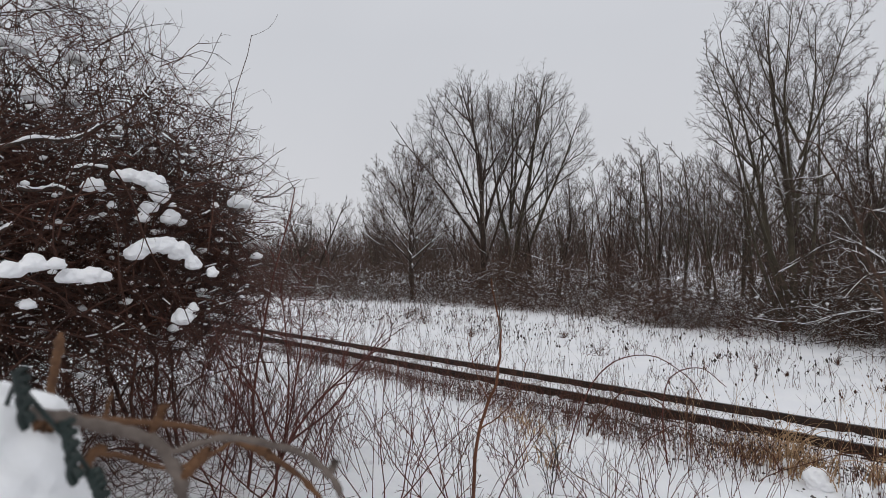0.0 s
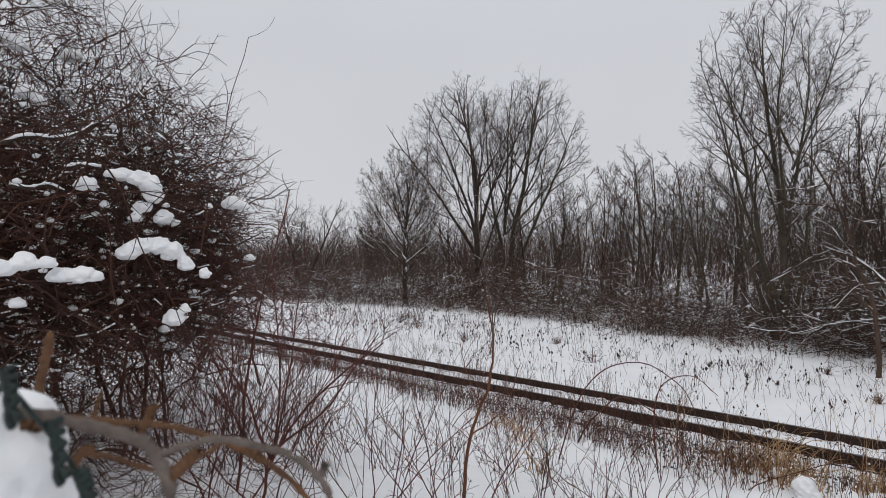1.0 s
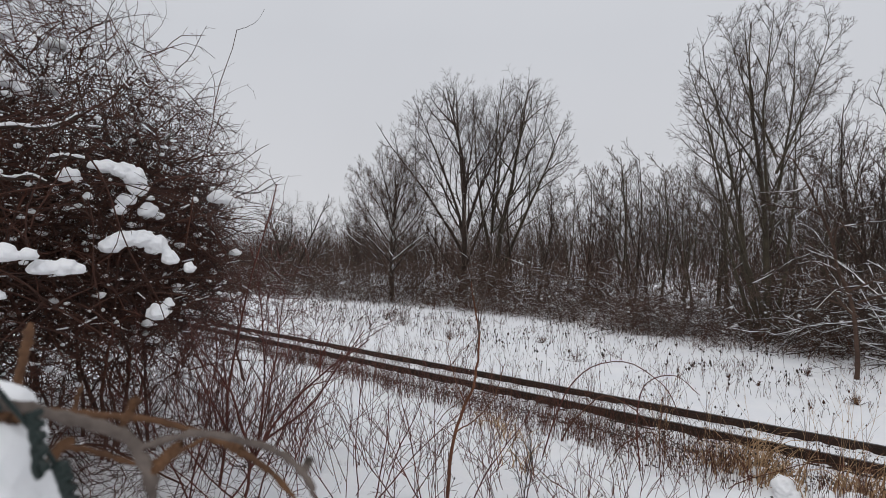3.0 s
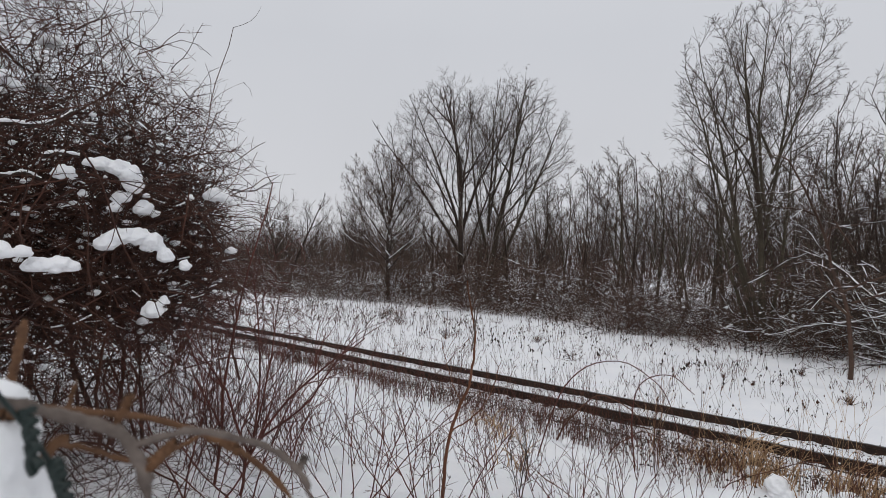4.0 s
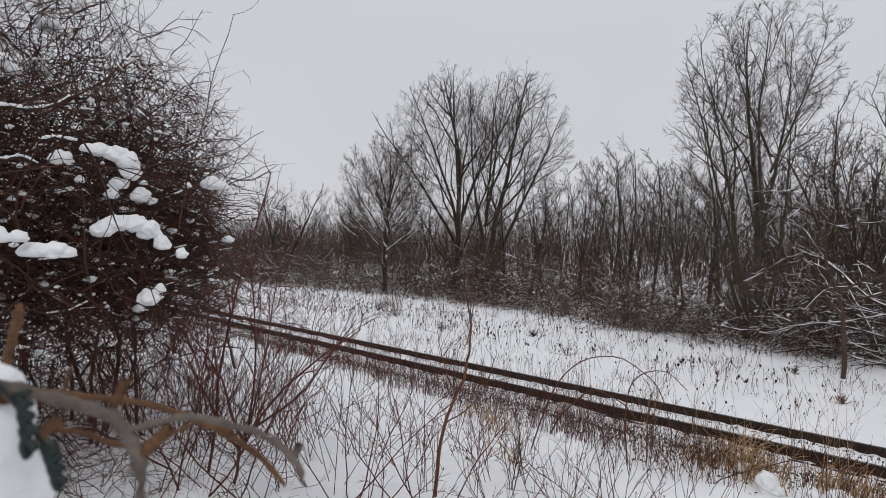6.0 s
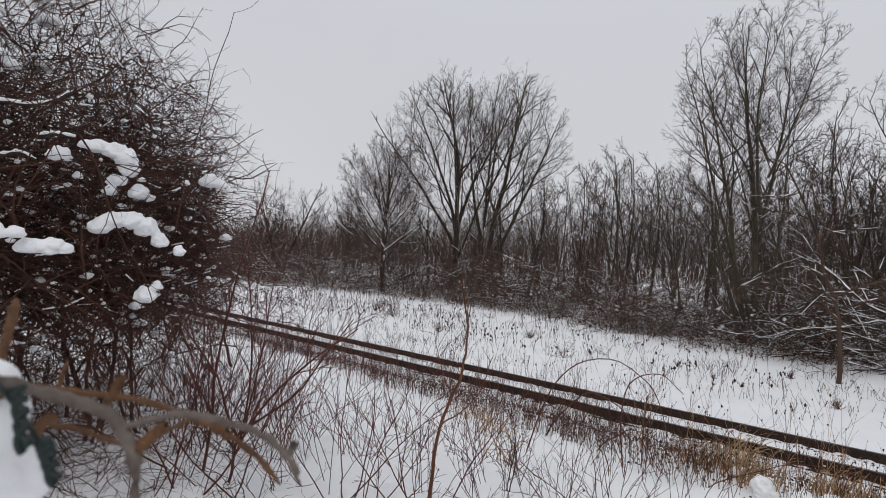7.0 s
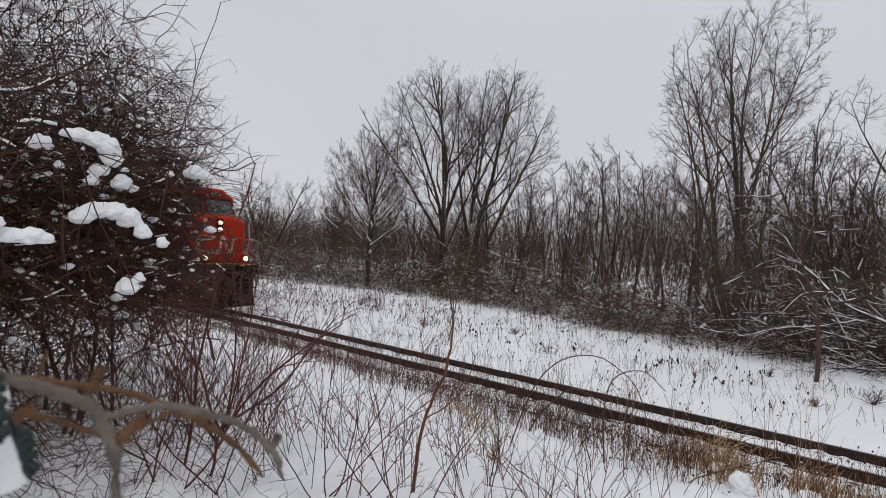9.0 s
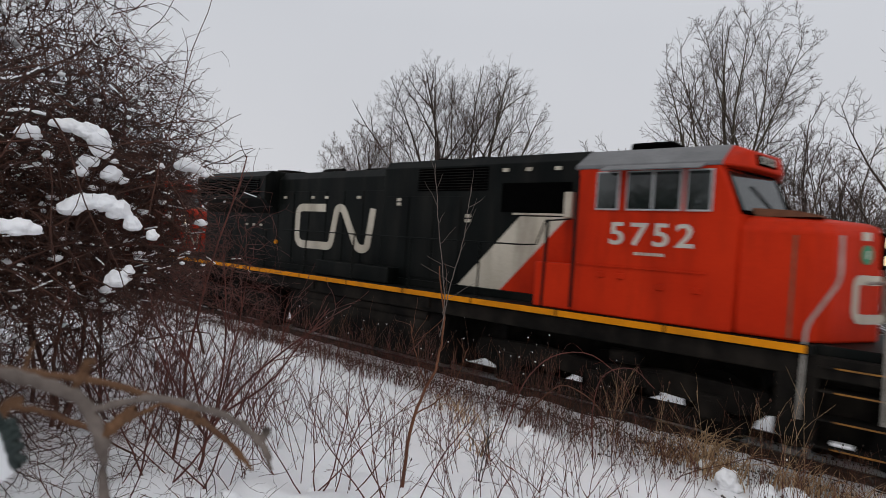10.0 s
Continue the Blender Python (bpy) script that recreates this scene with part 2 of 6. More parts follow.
def grow(rg, pos, way, length, radius, levels, inside=None):
    """Branches level by level. Each level: steps, wobble, rise, taper, then for its children: count, spread (deg), length, thickness, first, drop.
    Returns for each level (points, radii)."""
    out = []
    pos, way = np.asarray(pos, float), unit(np.asarray(way, float))
    length, radius = np.asarray(length, float), np.asarray(radius, float)
    for depth, lv in enumerate(levels):
        n, s = len(pos), lv["steps"]
        if inside is not None and (depth or lv.get("bound")):
            left = np.ones(n, bool)
            full = length.copy()
            for q in (1.0, 0.8, 0.6, 0.42, 0.28, 0.16):
                length = np.where(left, full * q, length)
                tip = pos + (way + np.array([0, 0, lv["rise"] * s * 0.4])) * length[:, None]
                left = left & ~inside(tip * (1 + rg.normal(0, 0.012, (n, 1))))
        pts = np.empty((n, s + 1, 3))
        dirs = np.empty((n, s, 3))
        pts[:, 0] = pos
        d = way.copy()
        for i in range(s):
            d = unit(d + rg.normal(0, lv["wobble"], (n, 3)) + np.array([0, 0, lv["rise"]]))
            dirs[:, i] = d
            pts[:, i + 1] = pts[:, i] + d * (length / s)[:, None]
        rad = radius[:, None] * np.linspace(1, lv["taper"], s + 1)[None]
        out.append((pts, rad))
        c = lv.get("count", 0)
        if not c:
            break
        u = lv["first"] + (1 - lv["first"]) * (np.arange(c)[None] + rg.uniform(0, 1, (n, c))) / c
        at = np.minimum(u * s, s - 1e-6)
        k = at.astype(int)
        w = (at - k)[..., None]
        rows = np.arange(n)[:, None]
        p = pts[rows, k] * (1 - w) + pts[rows, k + 1] * w
        base = dirs[rows, k]
        az = rg.uniform(0, 6.28, (n, 1)) + np.arange(c)[None] * 2.4 + rg.normal(0, 0.4, (n, c))
        ref = np.where(np.abs(base[..., 2:3]) > 0.9, np.array([1.0, 0, 0]), np.array([0, 0, 1.0]))
        a = unit(np.cross(base, ref))
        b = np.cross(base, a)
        sp = np.radians(lv["spread"]) * rg.uniform(0.65, 1.3, (n, c))
        side = a * np.cos(az)[..., None] + b * np.sin(az)[..., None]
        way = unit(base * np.cos(sp)[..., None] + side * np.sin(sp)[..., None]).reshape(-1, 3)
        length = (length[:, None] * lv["length"] * (1 - lv.get("drop", 0.5) * (u - lv["first"])) * rg.uniform(0.6, 1.3, (n, c))).ravel()
        loc = rad[rows, k]
        radius = np.maximum(np.minimum(loc * 0.8, radius[:, None] * lv["thick"]), lv.get("least", 0.004)).ravel()
        pos = p.reshape(-1, 3)
    return out


def snow_on(levels, rg, share, flat=0.75, fat=1.0, thick=0.0):
    """Thin ridges of snow lying on the upper side of the flatter branches."""
    bits = []
    for pts, rad in levels:
        p0, p1 = pts[:, :-1].reshape(-1, 3), pts[:, 1:].reshape(-1, 3)
        r = ((rad[:, :-1] + rad[:, 1:]) / 2).reshape(-1)
        d = unit(p1 - p0)
        ok = (np.abs(d[:, 2]) < flat) & (rg.uniform(0, 1, len(d)) < share)
        if not ok.any():
            continue
        up = np.array([0, 0, 1.0])
        lift = (r[ok] * 0.75 + thick * 0.3)[:, None] * up
        bits.append(tubes(p0[ok] + lift, p1[ok] + lift, r[ok] * fat + thick, r[ok] * fat * 0.8 + thick, 4))
    return merged(bits) if bits else None


def smooth_step(a, b, v):
    u = np.clip((v - a) / (b - a), 0, 1)
    return u * u * (3 - 2 * u)


NEAR_RAIL, FAR_RAIL, FAR_DIP = 9.89, 11.398, -0.127
YC = NEAR_RAIL + 0.754


def lip_y(x):
    """Where the deep snow of the bank breaks off above the track's shoulder."""
    x = np.asarray(x, float)
    return 7.55 + np.clip((-x - 3) * 0.13, 0, 1.1) + 0.12 * np.sin(x * 2.3) + 0.07 * np.sin(x * 5.9 + 1)


def ground_z(x, y):
    """The lie of the snow: a bank on the camera's side, the track bed, the open strip and the wood's floor."""
    x, y = np.asarray(x, float), np.asarray(y, float)
    u = np.clip((8.7 - y) / 8.7, 0, 1)
    z = -0.28 + 1.3 * u * u * (3 - 2 * u)
    bed = smooth_step(9.7, 10.0, y) * (1 - smooth_step(12.0, 12.6, y))
    z = z + bed * (0.10 - 0.10 * np.clip((y - 9.95) / 1.45, 0, 1.3))
    lump = 0.05 * np.sin(x * 1.7 + 0.6 * np.sin(y * 1.3)) * np.sin(y * 2.1 + 0.8 * np.sin(x * 0.9)) + 0.03 * np.sin(x * 4.3 + y * 3.1) * np.sin(y * 3.7 - x * 1.9)
    lump = lump + (0.05 * np.sin(x * 5.3 + 1.3 * np.sin(y * 2.3)) * np.sin(y * 4.6 + 0.9 * np.sin(x * 3.1)) + 0.022 * np.sin(x * 9.7 - y * 5.2) * np.sin(y * 8.9 + x * 2.7)) * (1 - smooth_step(3.5, 7.0, y))
    amount = (1 - smooth_step(7.5, 9.2, y)) * 1.5 + smooth_step(12.8, 15.0, y) * 0.55
    edge_of_bank = lip_y(x)
    z = z + 0.13 * smooth_step(4.5, 7.0, y) * (1 - smooth_step(edge_of_bank, edge_of_bank + 0.22, y))
    far = smooth_step(24, 60, y) * 0.5
    return z + lump * amount + far


# ---- the ground ----
def build_ground():
    def axis(lo, hi, a, b, step):
        mid = np.arange(a, b + 1e-6, step)
        g = [mid]
        left = a - np.cumsum(step * 1.25 ** np.arange(1, 60))
        right = b + np.cumsum(step * 1.25 ** np.arange(1, 60))
        left, right = left[left > lo], right[right < hi]
        return np.concatenate([[lo], left[::-1], mid, right, [hi]])
    xs, ys = axis(-1500, 1500, -24, 3, 0.12), axis(-1500, 1500, -1, 20, 0.12)
    X, Y = np.meshgrid(xs, ys, indexing="ij")
    v = np.stack([X, Y, ground_z(X, Y)], -1).reshape(-1, 3)
    n = len(ys)
    i = (np.arange(len(xs) - 1)[:, None] * n + np.arange(n - 1)[None]).ravel()
    f = np.stack([i, i + n, i + n + 1, i + 1], 1)
    tagged(raw("ground", v, f, SNOW, smooth=True), "snow-covered uneven ground beside a railway", "ground", kind="structure")


# ---- the railway ----
def rail_mesh(bm_x0, bm_x1):
    half = [(0.000, 0.0), (0.028, 0.0), (0.036, -0.008), (0.034, -0.038), (0.012, -0.05), (0.009, -0.15), (0.025, -0.165), (0.072, -0.178), (0.072, -0.19)]
    ring = half + [(-a, b) for a, b in reversed(half[1:])]
    bm = bmesh.new()
    ends = [[bm.verts.new((x, a, b)) for a, b in ring] for x in (bm_x0, bm_x1)]
    for q in range(len(ring)):
        w = (q + 1) % len(ring)
        bm.faces.new((ends[0][q], ends[0][w], ends[1][w], ends[1][q]))
    bm.faces.new(ends[0])
    bm.faces.new(ends[1][::-1])
    bmesh.ops.recalc_face_normals(bm, faces=bm.faces)
    return bm


def box_bm(x0, x1, y0, y1, z0, z1, bevel=0.0, segs=1, bm=None):
    bm = bm or bmesh.new()
    r = bmesh.ops.create_cube(bm, size=1, matrix=Matrix.LocRotScale(((x0 + x1) / 2, (y0 + y1) / 2, (z0 + z1) / 2), None, (x1 - x0, y1 - y0, z1 - z0)))
    if bevel:
        es = list({e for w in r["verts"] for e in w.link_edges})
        bmesh.ops.bevel(bm, geom=es, offset=bevel, segments=segs, affect="EDGES", profile=0.5)
    return bm


def build_track(rg):
    track = tagged(new("railway_track"), "single railway track with rusty rails half buried in snow", "railway track")
    for y, z in ((NEAR_RAIL, 0.0), (FAR_RAIL, FAR_DIP)):
        rail = part("rail", rail_mesh(-320, 120), RAILSTEEL, track, "dark rusty steel rail")
        rail.location = (0, y, z)
        part("running_surface", box_bm(-320, 120, -0.027, 0.027, 0.0005, 0.002), RAILTOP, rail, "worn bright rail head")
    tie = None
    for i in range(70):
        x = -36 + i * 0.56
        if tie is None:
            tie = part("tie", box_bm(-0.11, 0.11, 0, 2.6, -0.16, 0, 0.012), TIE, track)
            ob = tie
        else:
            ob = new("tie", tie.data)
            ob.parent = track
        ob.matrix_basis = pose(x + rg.uniform(-0.03, 0.03), 9.33 + rg.uniform(-0.05, 0.05), -0.285 + rg.uniform(-0.03, 0.015), -3.2, 0, rg.uniform(-1, 1))
    # stones that show through the thin snow on the shoulder
    n = 7500
    x = rg.uniform(-30, 2, n)
    y = np.where(rg.uniform(0, 1, n) < 0.5, rg.uniform(9.35, 9.86, n), 9.9 - np.abs(rg.normal(0, 1.0, n)))
    keep = (y > lip_y(x) + 0.2) & (y < 9.86)
    x, y = x[keep], y[keep]
    r = rg.uniform(0.011, 0.034, len(x))
    v, f = lumps(np.stack([x, y, ground_z(x, y) + r * 0.1], 1), r, rg, 0.7)
    tagged(raw("ballast", v, f, STONE), "dark crushed stone ballast showing through snow", "ballast", kind="stuff")
    # snow drifted against the rails, in uneven tongues
    xs = np.arange(-45, 4, 0.04)
    for y0, z0, side, high in ((NEAR_RAIL, 0.0, -1, 0.030), (NEAR_RAIL, 0.0, 1, 0.07), (FAR_RAIL, FAR_DIP, -1, 0.034), (FAR_RAIL, FAR_DIP, 1, 0.09)):
        q = np.convolve(rg.normal(0, 1, len(xs)), np.hanning(7) / 2, "same") + 0.8 * np.convolve(rg.normal(0, 1, len(xs)), np.hanning(25) / 4, "same")
        top = np.clip(0.4 + 0.45 * q, 0.0, 1.35) * high
        rows = []
        for a, b in ((0.012, 1.0), (0.05, 0.95), (0.10, 0.6), (0.18, 0.25), (0.30, 0.0)):
            y = y0 + side * a * (1 + 0.15 * np.roll(q, 7))
            low = np.minimum(ground_z(xs, y), z0 - 0.16) - 0.03
            rows.append(np.stack([xs, y, low + (z0 - 0.165 + top - low) * b], 1))
        v = np.stack(rows, 1).reshape(-1, 3)
        i = (np.arange(len(xs) - 1)[:, None] * 5 + np.arange(4)[None]).ravel()
        raw("snow_drift", v, np.stack([i, i + 5, i + 6, i + 1], 1), SNOW, track, "white snow drifted against the rail", smooth=True)
    n = 700
    x, y = rg.uniform(-26, 2, n), rg.choice([10.02, 11.27], n) + np.abs(rg.normal(0, 0.06, n))
    y = np.where(y > 11.2, 22.54 - y, y)
    r = rg.uniform(0.012, 0.03, n)
    v, f = lumps(np.stack([x, y, ground_z(x, y)], 1), r, rg, 0.7)
    tagged(raw("ballast_between_rails", v, f, STONE), "small dark stones beside the rails in snow", "ballast", kind="stuff")


# ---- trees ----
PERCHES = []


def make_tree(rg, name, label, roots, levels, wood, twigs, snow_share=0.35, split=2, category="tree", group="", snow_fat=0.8, thick=0.0, snow_levels=3, stem="trunk", singly=True, ridge=0.0, inside=None):
    """roots: (offset, way, length, radius) of each main stem, from the foot."""
    foot = tagged(new(name), label, category, group)
    lv = grow(rg, [q[0] for q in roots], [q[1] for q in roots], [q[2] for q in roots], [q[3] for q in roots], levels, inside)
    p, r = lv[0]
    if singly:
        for i in range(len(p)):
            raw(stem, *chains(p[i:i + 1], r[i:i + 1], 6 if r[i, 0] > 0.02 else 4), wood, foot, smooth=True)
    else:
        tagged(raw("stemwork", *chains(p, r, 3), wood, foot), kind="stuff")
    if split > 1:
        tagged(raw("branchwork", *merged([chains(p, r, 5) for p, r in lv[1:split]]), wood, foot, smooth=True), kind="stuff")
    if lv[split:]:
        tagged(raw("crown", *merged([chains(p, r, 3) for p, r in lv[split:]]), twigs, foot), kind="stuff")
    if ridge:
        bank = []
        for p, r in lv[:2]:
            q = np.clip(rg.uniform(-0.35, 1.0, r.shape) + rg.uniform(-0.7, 0.3, (len(r), 1)), 0.02, 1) ** 0.7
            bank.append(chains(p + np.stack([0 * r, 0 * r, r * 0.45 + 0.014], 2), (r * 0.9 + 0.014) * q * ridge, 6))
        tagged(raw("snow_ridge", *merged(bank), SNOW_CLUMP, foot, "white snow banked along the limb", smooth=True), kind="stuff")
    s = snow_on(lv[:snow_levels], rg, snow_share, 0.8, snow_fat, thick)
    if s:
        tagged(raw("snow_cover", s[0], s[1], SNOW_CLUMP, foot, "white snow lying along the branches"), kind="stuff")
    if stem == "stem" and len(lv) > 1:
        PERCHES.append(lv[1][0].reshape(-1, 3))
    return foot


def place(ob, x, y, turn=0.0, size=1.0, sink=0.1):
    ob.matrix_basis = pose(x, y, float(ground_z(x, y)) - sink, 0, 0, turn) @ Matrix.Scale(size, 4)
    return ob


def spreading(n2=9, n3=7, n4=5, n5=3, rise=0.05, spread=40, least=0.006, first=0.2, long2=0.55, drop=0.6):
    """Limbs that fork into ever finer, slightly crooked twigs."""
    lv = [dict(steps=12, wobble=0.05, rise=0.02, taper=0.12, count=n2, spread=spread, length=long2, thick=0.30, first=first, drop=drop, least=least * 2.2),
          dict(steps=8, wobble=0.10, rise=rise, taper=0.22, count=n3, spread=42, length=0.46, thick=0.42, first=0.15, drop=0.45, least=least * 1.4),
          dict(steps=4, wobble=0.15, rise=rise, taper=0.4, count=n4, spread=44, length=0.50, thick=0.5, first=0.12, drop=0.3, least=least),
          dict(steps=2, wobble=0.18, rise=rise * 0.8, taper=0.5)]
    if n5:
        lv[3].update(count=n5, spread=45, length=0.5, thick=0.6, first=0.15, least=least * 0.75)
        lv.append(dict(steps=1, wobble=0.2, rise=0.04, taper=0.6))
    return lv


ACROSS, AWAY = np.array([0.71, 0.70, 0.0]), np.array([-0.70, 0.71, 0.0])


def lean(side, deep=0.0):
    """A way up that leans by so many degrees along the wood's edge and away from it."""
    return ACROSS * math.tan(radians(side)) + AWAY * deep + np.array([0, 0, 1.0])


def egg(side, mid, wide, high, deep=None):
    """The room of a crown: an egg round the trunk, shifted along the wood's edge."""
    c = ACROSS * side + np.array([0, 0, mid])

    def inside(p):
        q = p - c
        a, b = q @ ACROSS, q @ AWAY
        return (a / wide) ** 2 + (b / (deep or wide)) ** 2 + (q[:, 2] / high) ** 2 < 1
    return inside


def build_wood(rg):
    o = (0, 0, 0)
    # the small grey tree at the far end
    place(make_tree(rg, "tree", "low wide grey bare tree behind the brush", [(o, lean(-16), 8.6, 0.15), ((0.2, 0, 0), lean(12), 9.4, 0.16), ((0, 0.2, 0), lean(34, 0.2), 7.0, 0.11), (o, lean(-40, -0.2), 6.6, 0.11)],
                    spreading(9, 7, 5, 2, least=0.009), BARK, TWIG, 0.2, inside=egg(0.3, 5.6, 4.6, 5.0)), -46.9, 28.7)
    # the rounded dense brown tree
    limbs = [(o, lean(1), 10.6, 0.19)]
    for q in range(17):
        a = q * 2.4
        t = 1.5 - 0.075 * q
        limbs.append(((0, 0, 2.2 + 0.24 * q), (t * math.cos(a), t * math.sin(a), 1), 6.2 - 0.12 * q, 0.060))
    place(make_tree(rg, "tree", "dense rounded brown bare tree with fine upright twigs", limbs, spreading(9, 7, 5, 2, rise=0.07, spread=34, least=0.0078, first=0.14), BARK, TWIG_WARM, 0.5, thick=0.004,
                    inside=egg(-0.3, 6.5, 3.7, 4.9)), -30.0, 26.4)
    # the two tall open-crowned trees
    place(make_tree(rg, "tree", "tall open-crowned bare tree with a forked trunk",
                    [(o, lean(-1), 15.8, 0.25), ((0, 0, 3.3), lean(-27, -0.1), 11.6, 0.14), ((0, 0, 4.2), lean(-14, 0.2), 11.5, 0.13), ((0, 0, 4.4), lean(14, -0.1), 11.5, 0.14), ((0, 0, 1.2), lean(-40, 0.1), 7.0, 0.08), ((0, 0, 2.2), lean(24, -0.2), 9.5, 0.11),
                     ((0, 0, 6.0), lean(-8, -0.35), 9.6, 0.10), ((0, 0, 6.4), lean(8, 0.35), 9.2, 0.10), ((0, 0, 5.4), lean(-34, 0.2), 8.0, 0.08)],
                    spreading(11, 7, 5, 2, rise=0.06, spread=38, least=0.0064, first=0.25, long2=0.5), BARK, TWIG, 0.3, thick=0.003, inside=egg(-0.6, 9.4, 5.9, 7.5)), -27.9, 31.4)
    place(make_tree(rg, "tree", "tall bare tree with mossy trunk and long snowy side limb",
                    [(o, lean(5), 17.0, 0.26), ((0.1, 0, 0.6), lean(22, 0.05), 14.0, 0.18), ((0, 0, 5.0), lean(46, -0.1), 8.0, 0.11), ((0, 0, 3), lean(-7, 0.1), 14.0, 0.13), ((0, 0, 6), lean(14, 0.2), 11.0, 0.12), ((0, 0, 7), lean(24, -0.2), 9.5, 0.10), ((0, 0, 5), lean(0, -0.3), 11.5, 0.11)],
                    spreading(11, 7, 5, 2, rise=0.06, spread=38, least=0.0064, first=0.25, long2=0.5), BARK_OLIVE, TWIG, 0.3, thick=0.003, inside=egg(1.6, 10.2, 5.2, 8.3)), -28.2, 35.0)
    # the multi-stemmed tree close behind the brush
    place(make_tree(rg, "tree", "tall multi-stemmed bare tree above the brush",
                    [(o, lean(3), 13.8, 0.15), ((-0.25, -0.1, 0), lean(-4, 0.1), 10.5, 0.13), ((-0.3, -0.25, 0), lean(-24), 7.6, 0.07), ((0.2, 0.1, 0), lean(9, 0.1), 9.2, 0.09), ((-0.1, -0.1, 1.0), lean(-15, 0.1), 10.0, 0.085), ((0.1, 0, 4.4), lean(17, 0.1), 8.0, 0.075), ((0.1, 0, 5.0), lean(-14, -0.1), 7.6, 0.07),
                     ((0.3, 0, 6.4), lean(30, -0.1), 5.6, 0.055), ((0.3, 0, 7.0), lean(-26, 0.1), 5.4, 0.05)],
                    spreading(13, 8, 5, 2, rise=0.05, spread=42, least=0.0056, first=0.22, long2=0.40), BARK_OLIVE, TWIG, 0.2, snow_fat=0.6, inside=egg(0.1, 8.0, 3.7, 5.7)), -6.2, 24.2)
    # the leaning tree near the strip's edge
    place(make_tree(rg, "tree", "leaning bare tree with long crooked limbs", [(o, lean(-14), 8.6, 0.11), ((-0.6, -0.5, 3.0), lean(-50), 3.4, 0.045), ((-0.9, -0.8, 4.6), lean(-30, 0.2), 3.4, 0.04), ((-0.9, -0.8, 4.6), lean(12, 0.1), 3.4, 0.045)],
                    spreading(9, 6, 5, 0, rise=0.03, spread=48, least=0.0045, long2=0.36), BARK, TWIG, 0.08, snow_fat=0.5), 0.15, 19.3)
    # the thin crooked tree in front of the fallen limbs
    place(make_tree(rg, "tree", "thin crooked young tree with snow on its limbs", [(o, lean(3), 6.2, 0.066), ((0.05, 0, 1.7), (-0.6, -0.2, 0.45), 2.4, 0.034), ((0.05, 0, 2.1), (0.8, 0.3, 0.2), 2.8, 0.036), ((0.05, 0, 1.9), (-0.75, 0.3, 0.1), 2.2, 0.028), ((0.1, 0.1, 3.4), lean(-40), 2.4, 0.025)],
                    [dict(steps=14, wobble=0.10, rise=0.015, taper=0.35, count=9, spread=55, length=0.36, thick=0.45, first=0.3, drop=0.4),
                     dict(steps=5, wobble=0.2, rise=-0.02, taper=0.3, count=7, spread=45, length=0.5, thick=0.5, first=0.2, least=0.006),
                     dict(steps=3, wobble=0.2, rise=-0.03, taper=0.4, count=5, spread=45, length=0.5, thick=0.5, first=0.2, least=0.004),
                     dict(steps=2, wobble=0.2, rise=0.0, taper=0.5)], TWIG_WARM, TWIG, 0.35, snow_fat=0.7, thick=0.001), -2.6, 18.25)
    # tall thin trees of the wood behind: a few kinds, repeated
    kinds = []
    for i in range(7):
        h = (9.2, 10.0, 10.8, 9.6, 8.6, 10.4, 9.8)[i]
        trunks = [(o, (rg.uniform(-0.06, 0.06), rg.uniform(-0.06, 0.06), 1), h * 0.97, 0.09 + 0.015 * (i % 3))]
        for q in range((2, 3, 2, 4, 3, 2, 5)[i]):
            a = rg.uniform(0, 6.28)
            t = rg.uniform(0.2, 0.42)
            trunks.append(((0, 0, rg.uniform(0, 3.5)), (t * math.cos(a), t * math.sin(a), 1), h * rg.uniform(0.5, 0.85), 0.055))
        kinds.append(make_tree(rg, "woodland_tree", "slender grey-brown bare woodland tree", trunks, spreading(8, 6, 4, 0, rise=0.05, spread=44, least=0.0108, first=0.14, long2=0.40, drop=0.35),
                               BARK if i % 2 else BARK_OLIVE, TWIG_WARM if i in (0, 3) else TWIG, 0.12, group="trees of the wood behind the strip", inside=egg(0, h * 0.54, h * 0.27, h * 0.54)))
    spots = [(-24.0, 39.2, 1.0), (-20.9, 38.7, 0.97), (-20.9, 43.2, 1.02), (-17.9, 42.4, 1.0), (-33.5, 40.5, 0.9), (-26, 34.5, 0.85), (-14.2, 37, 0.92), (-12.0, 32.5, 0.9), (-10.2, 41, 1.0), (-8.5, 30.0, 0.8), (-4.2, 30.7, 0.85), (-2.2, 28.0, 0.7), (-6.0, 36.0, 0.9), (0.5, 33, 0.8), (3.4, 29.5, 0.75),
             (-3.2, 33.5, 0.85), (-0.6, 30.2, 0.8), (1.6, 36.0, 0.95), (-4.6, 27.6, 0.7), (-2.6, 30.6, 0.85), (-0.9, 26.6, 0.72), (1.2, 28.2, 0.8), (-1.6, 37.5, 1.0), (-4.6, 40.0, 1.0), (2.6, 32.5, 0.95),
             (-5.4, 33.0, 1.22), (-4.4, 35.0, 1.3), (-7.6, 35.0, 1.05), (-14.5, 34.0, 1.0), (-17.5, 37.0, 1.1), (-12.5, 38.0, 1.1), (-19.5, 34.5, 0.95),
             (-52.0, 31.0, 0.95), (-43.0, 33.0, 0.9), (-57.0, 34.0, 1.0), (-40.0, 36.0, 0.9), (-48.0, 38.0, 1.0)]
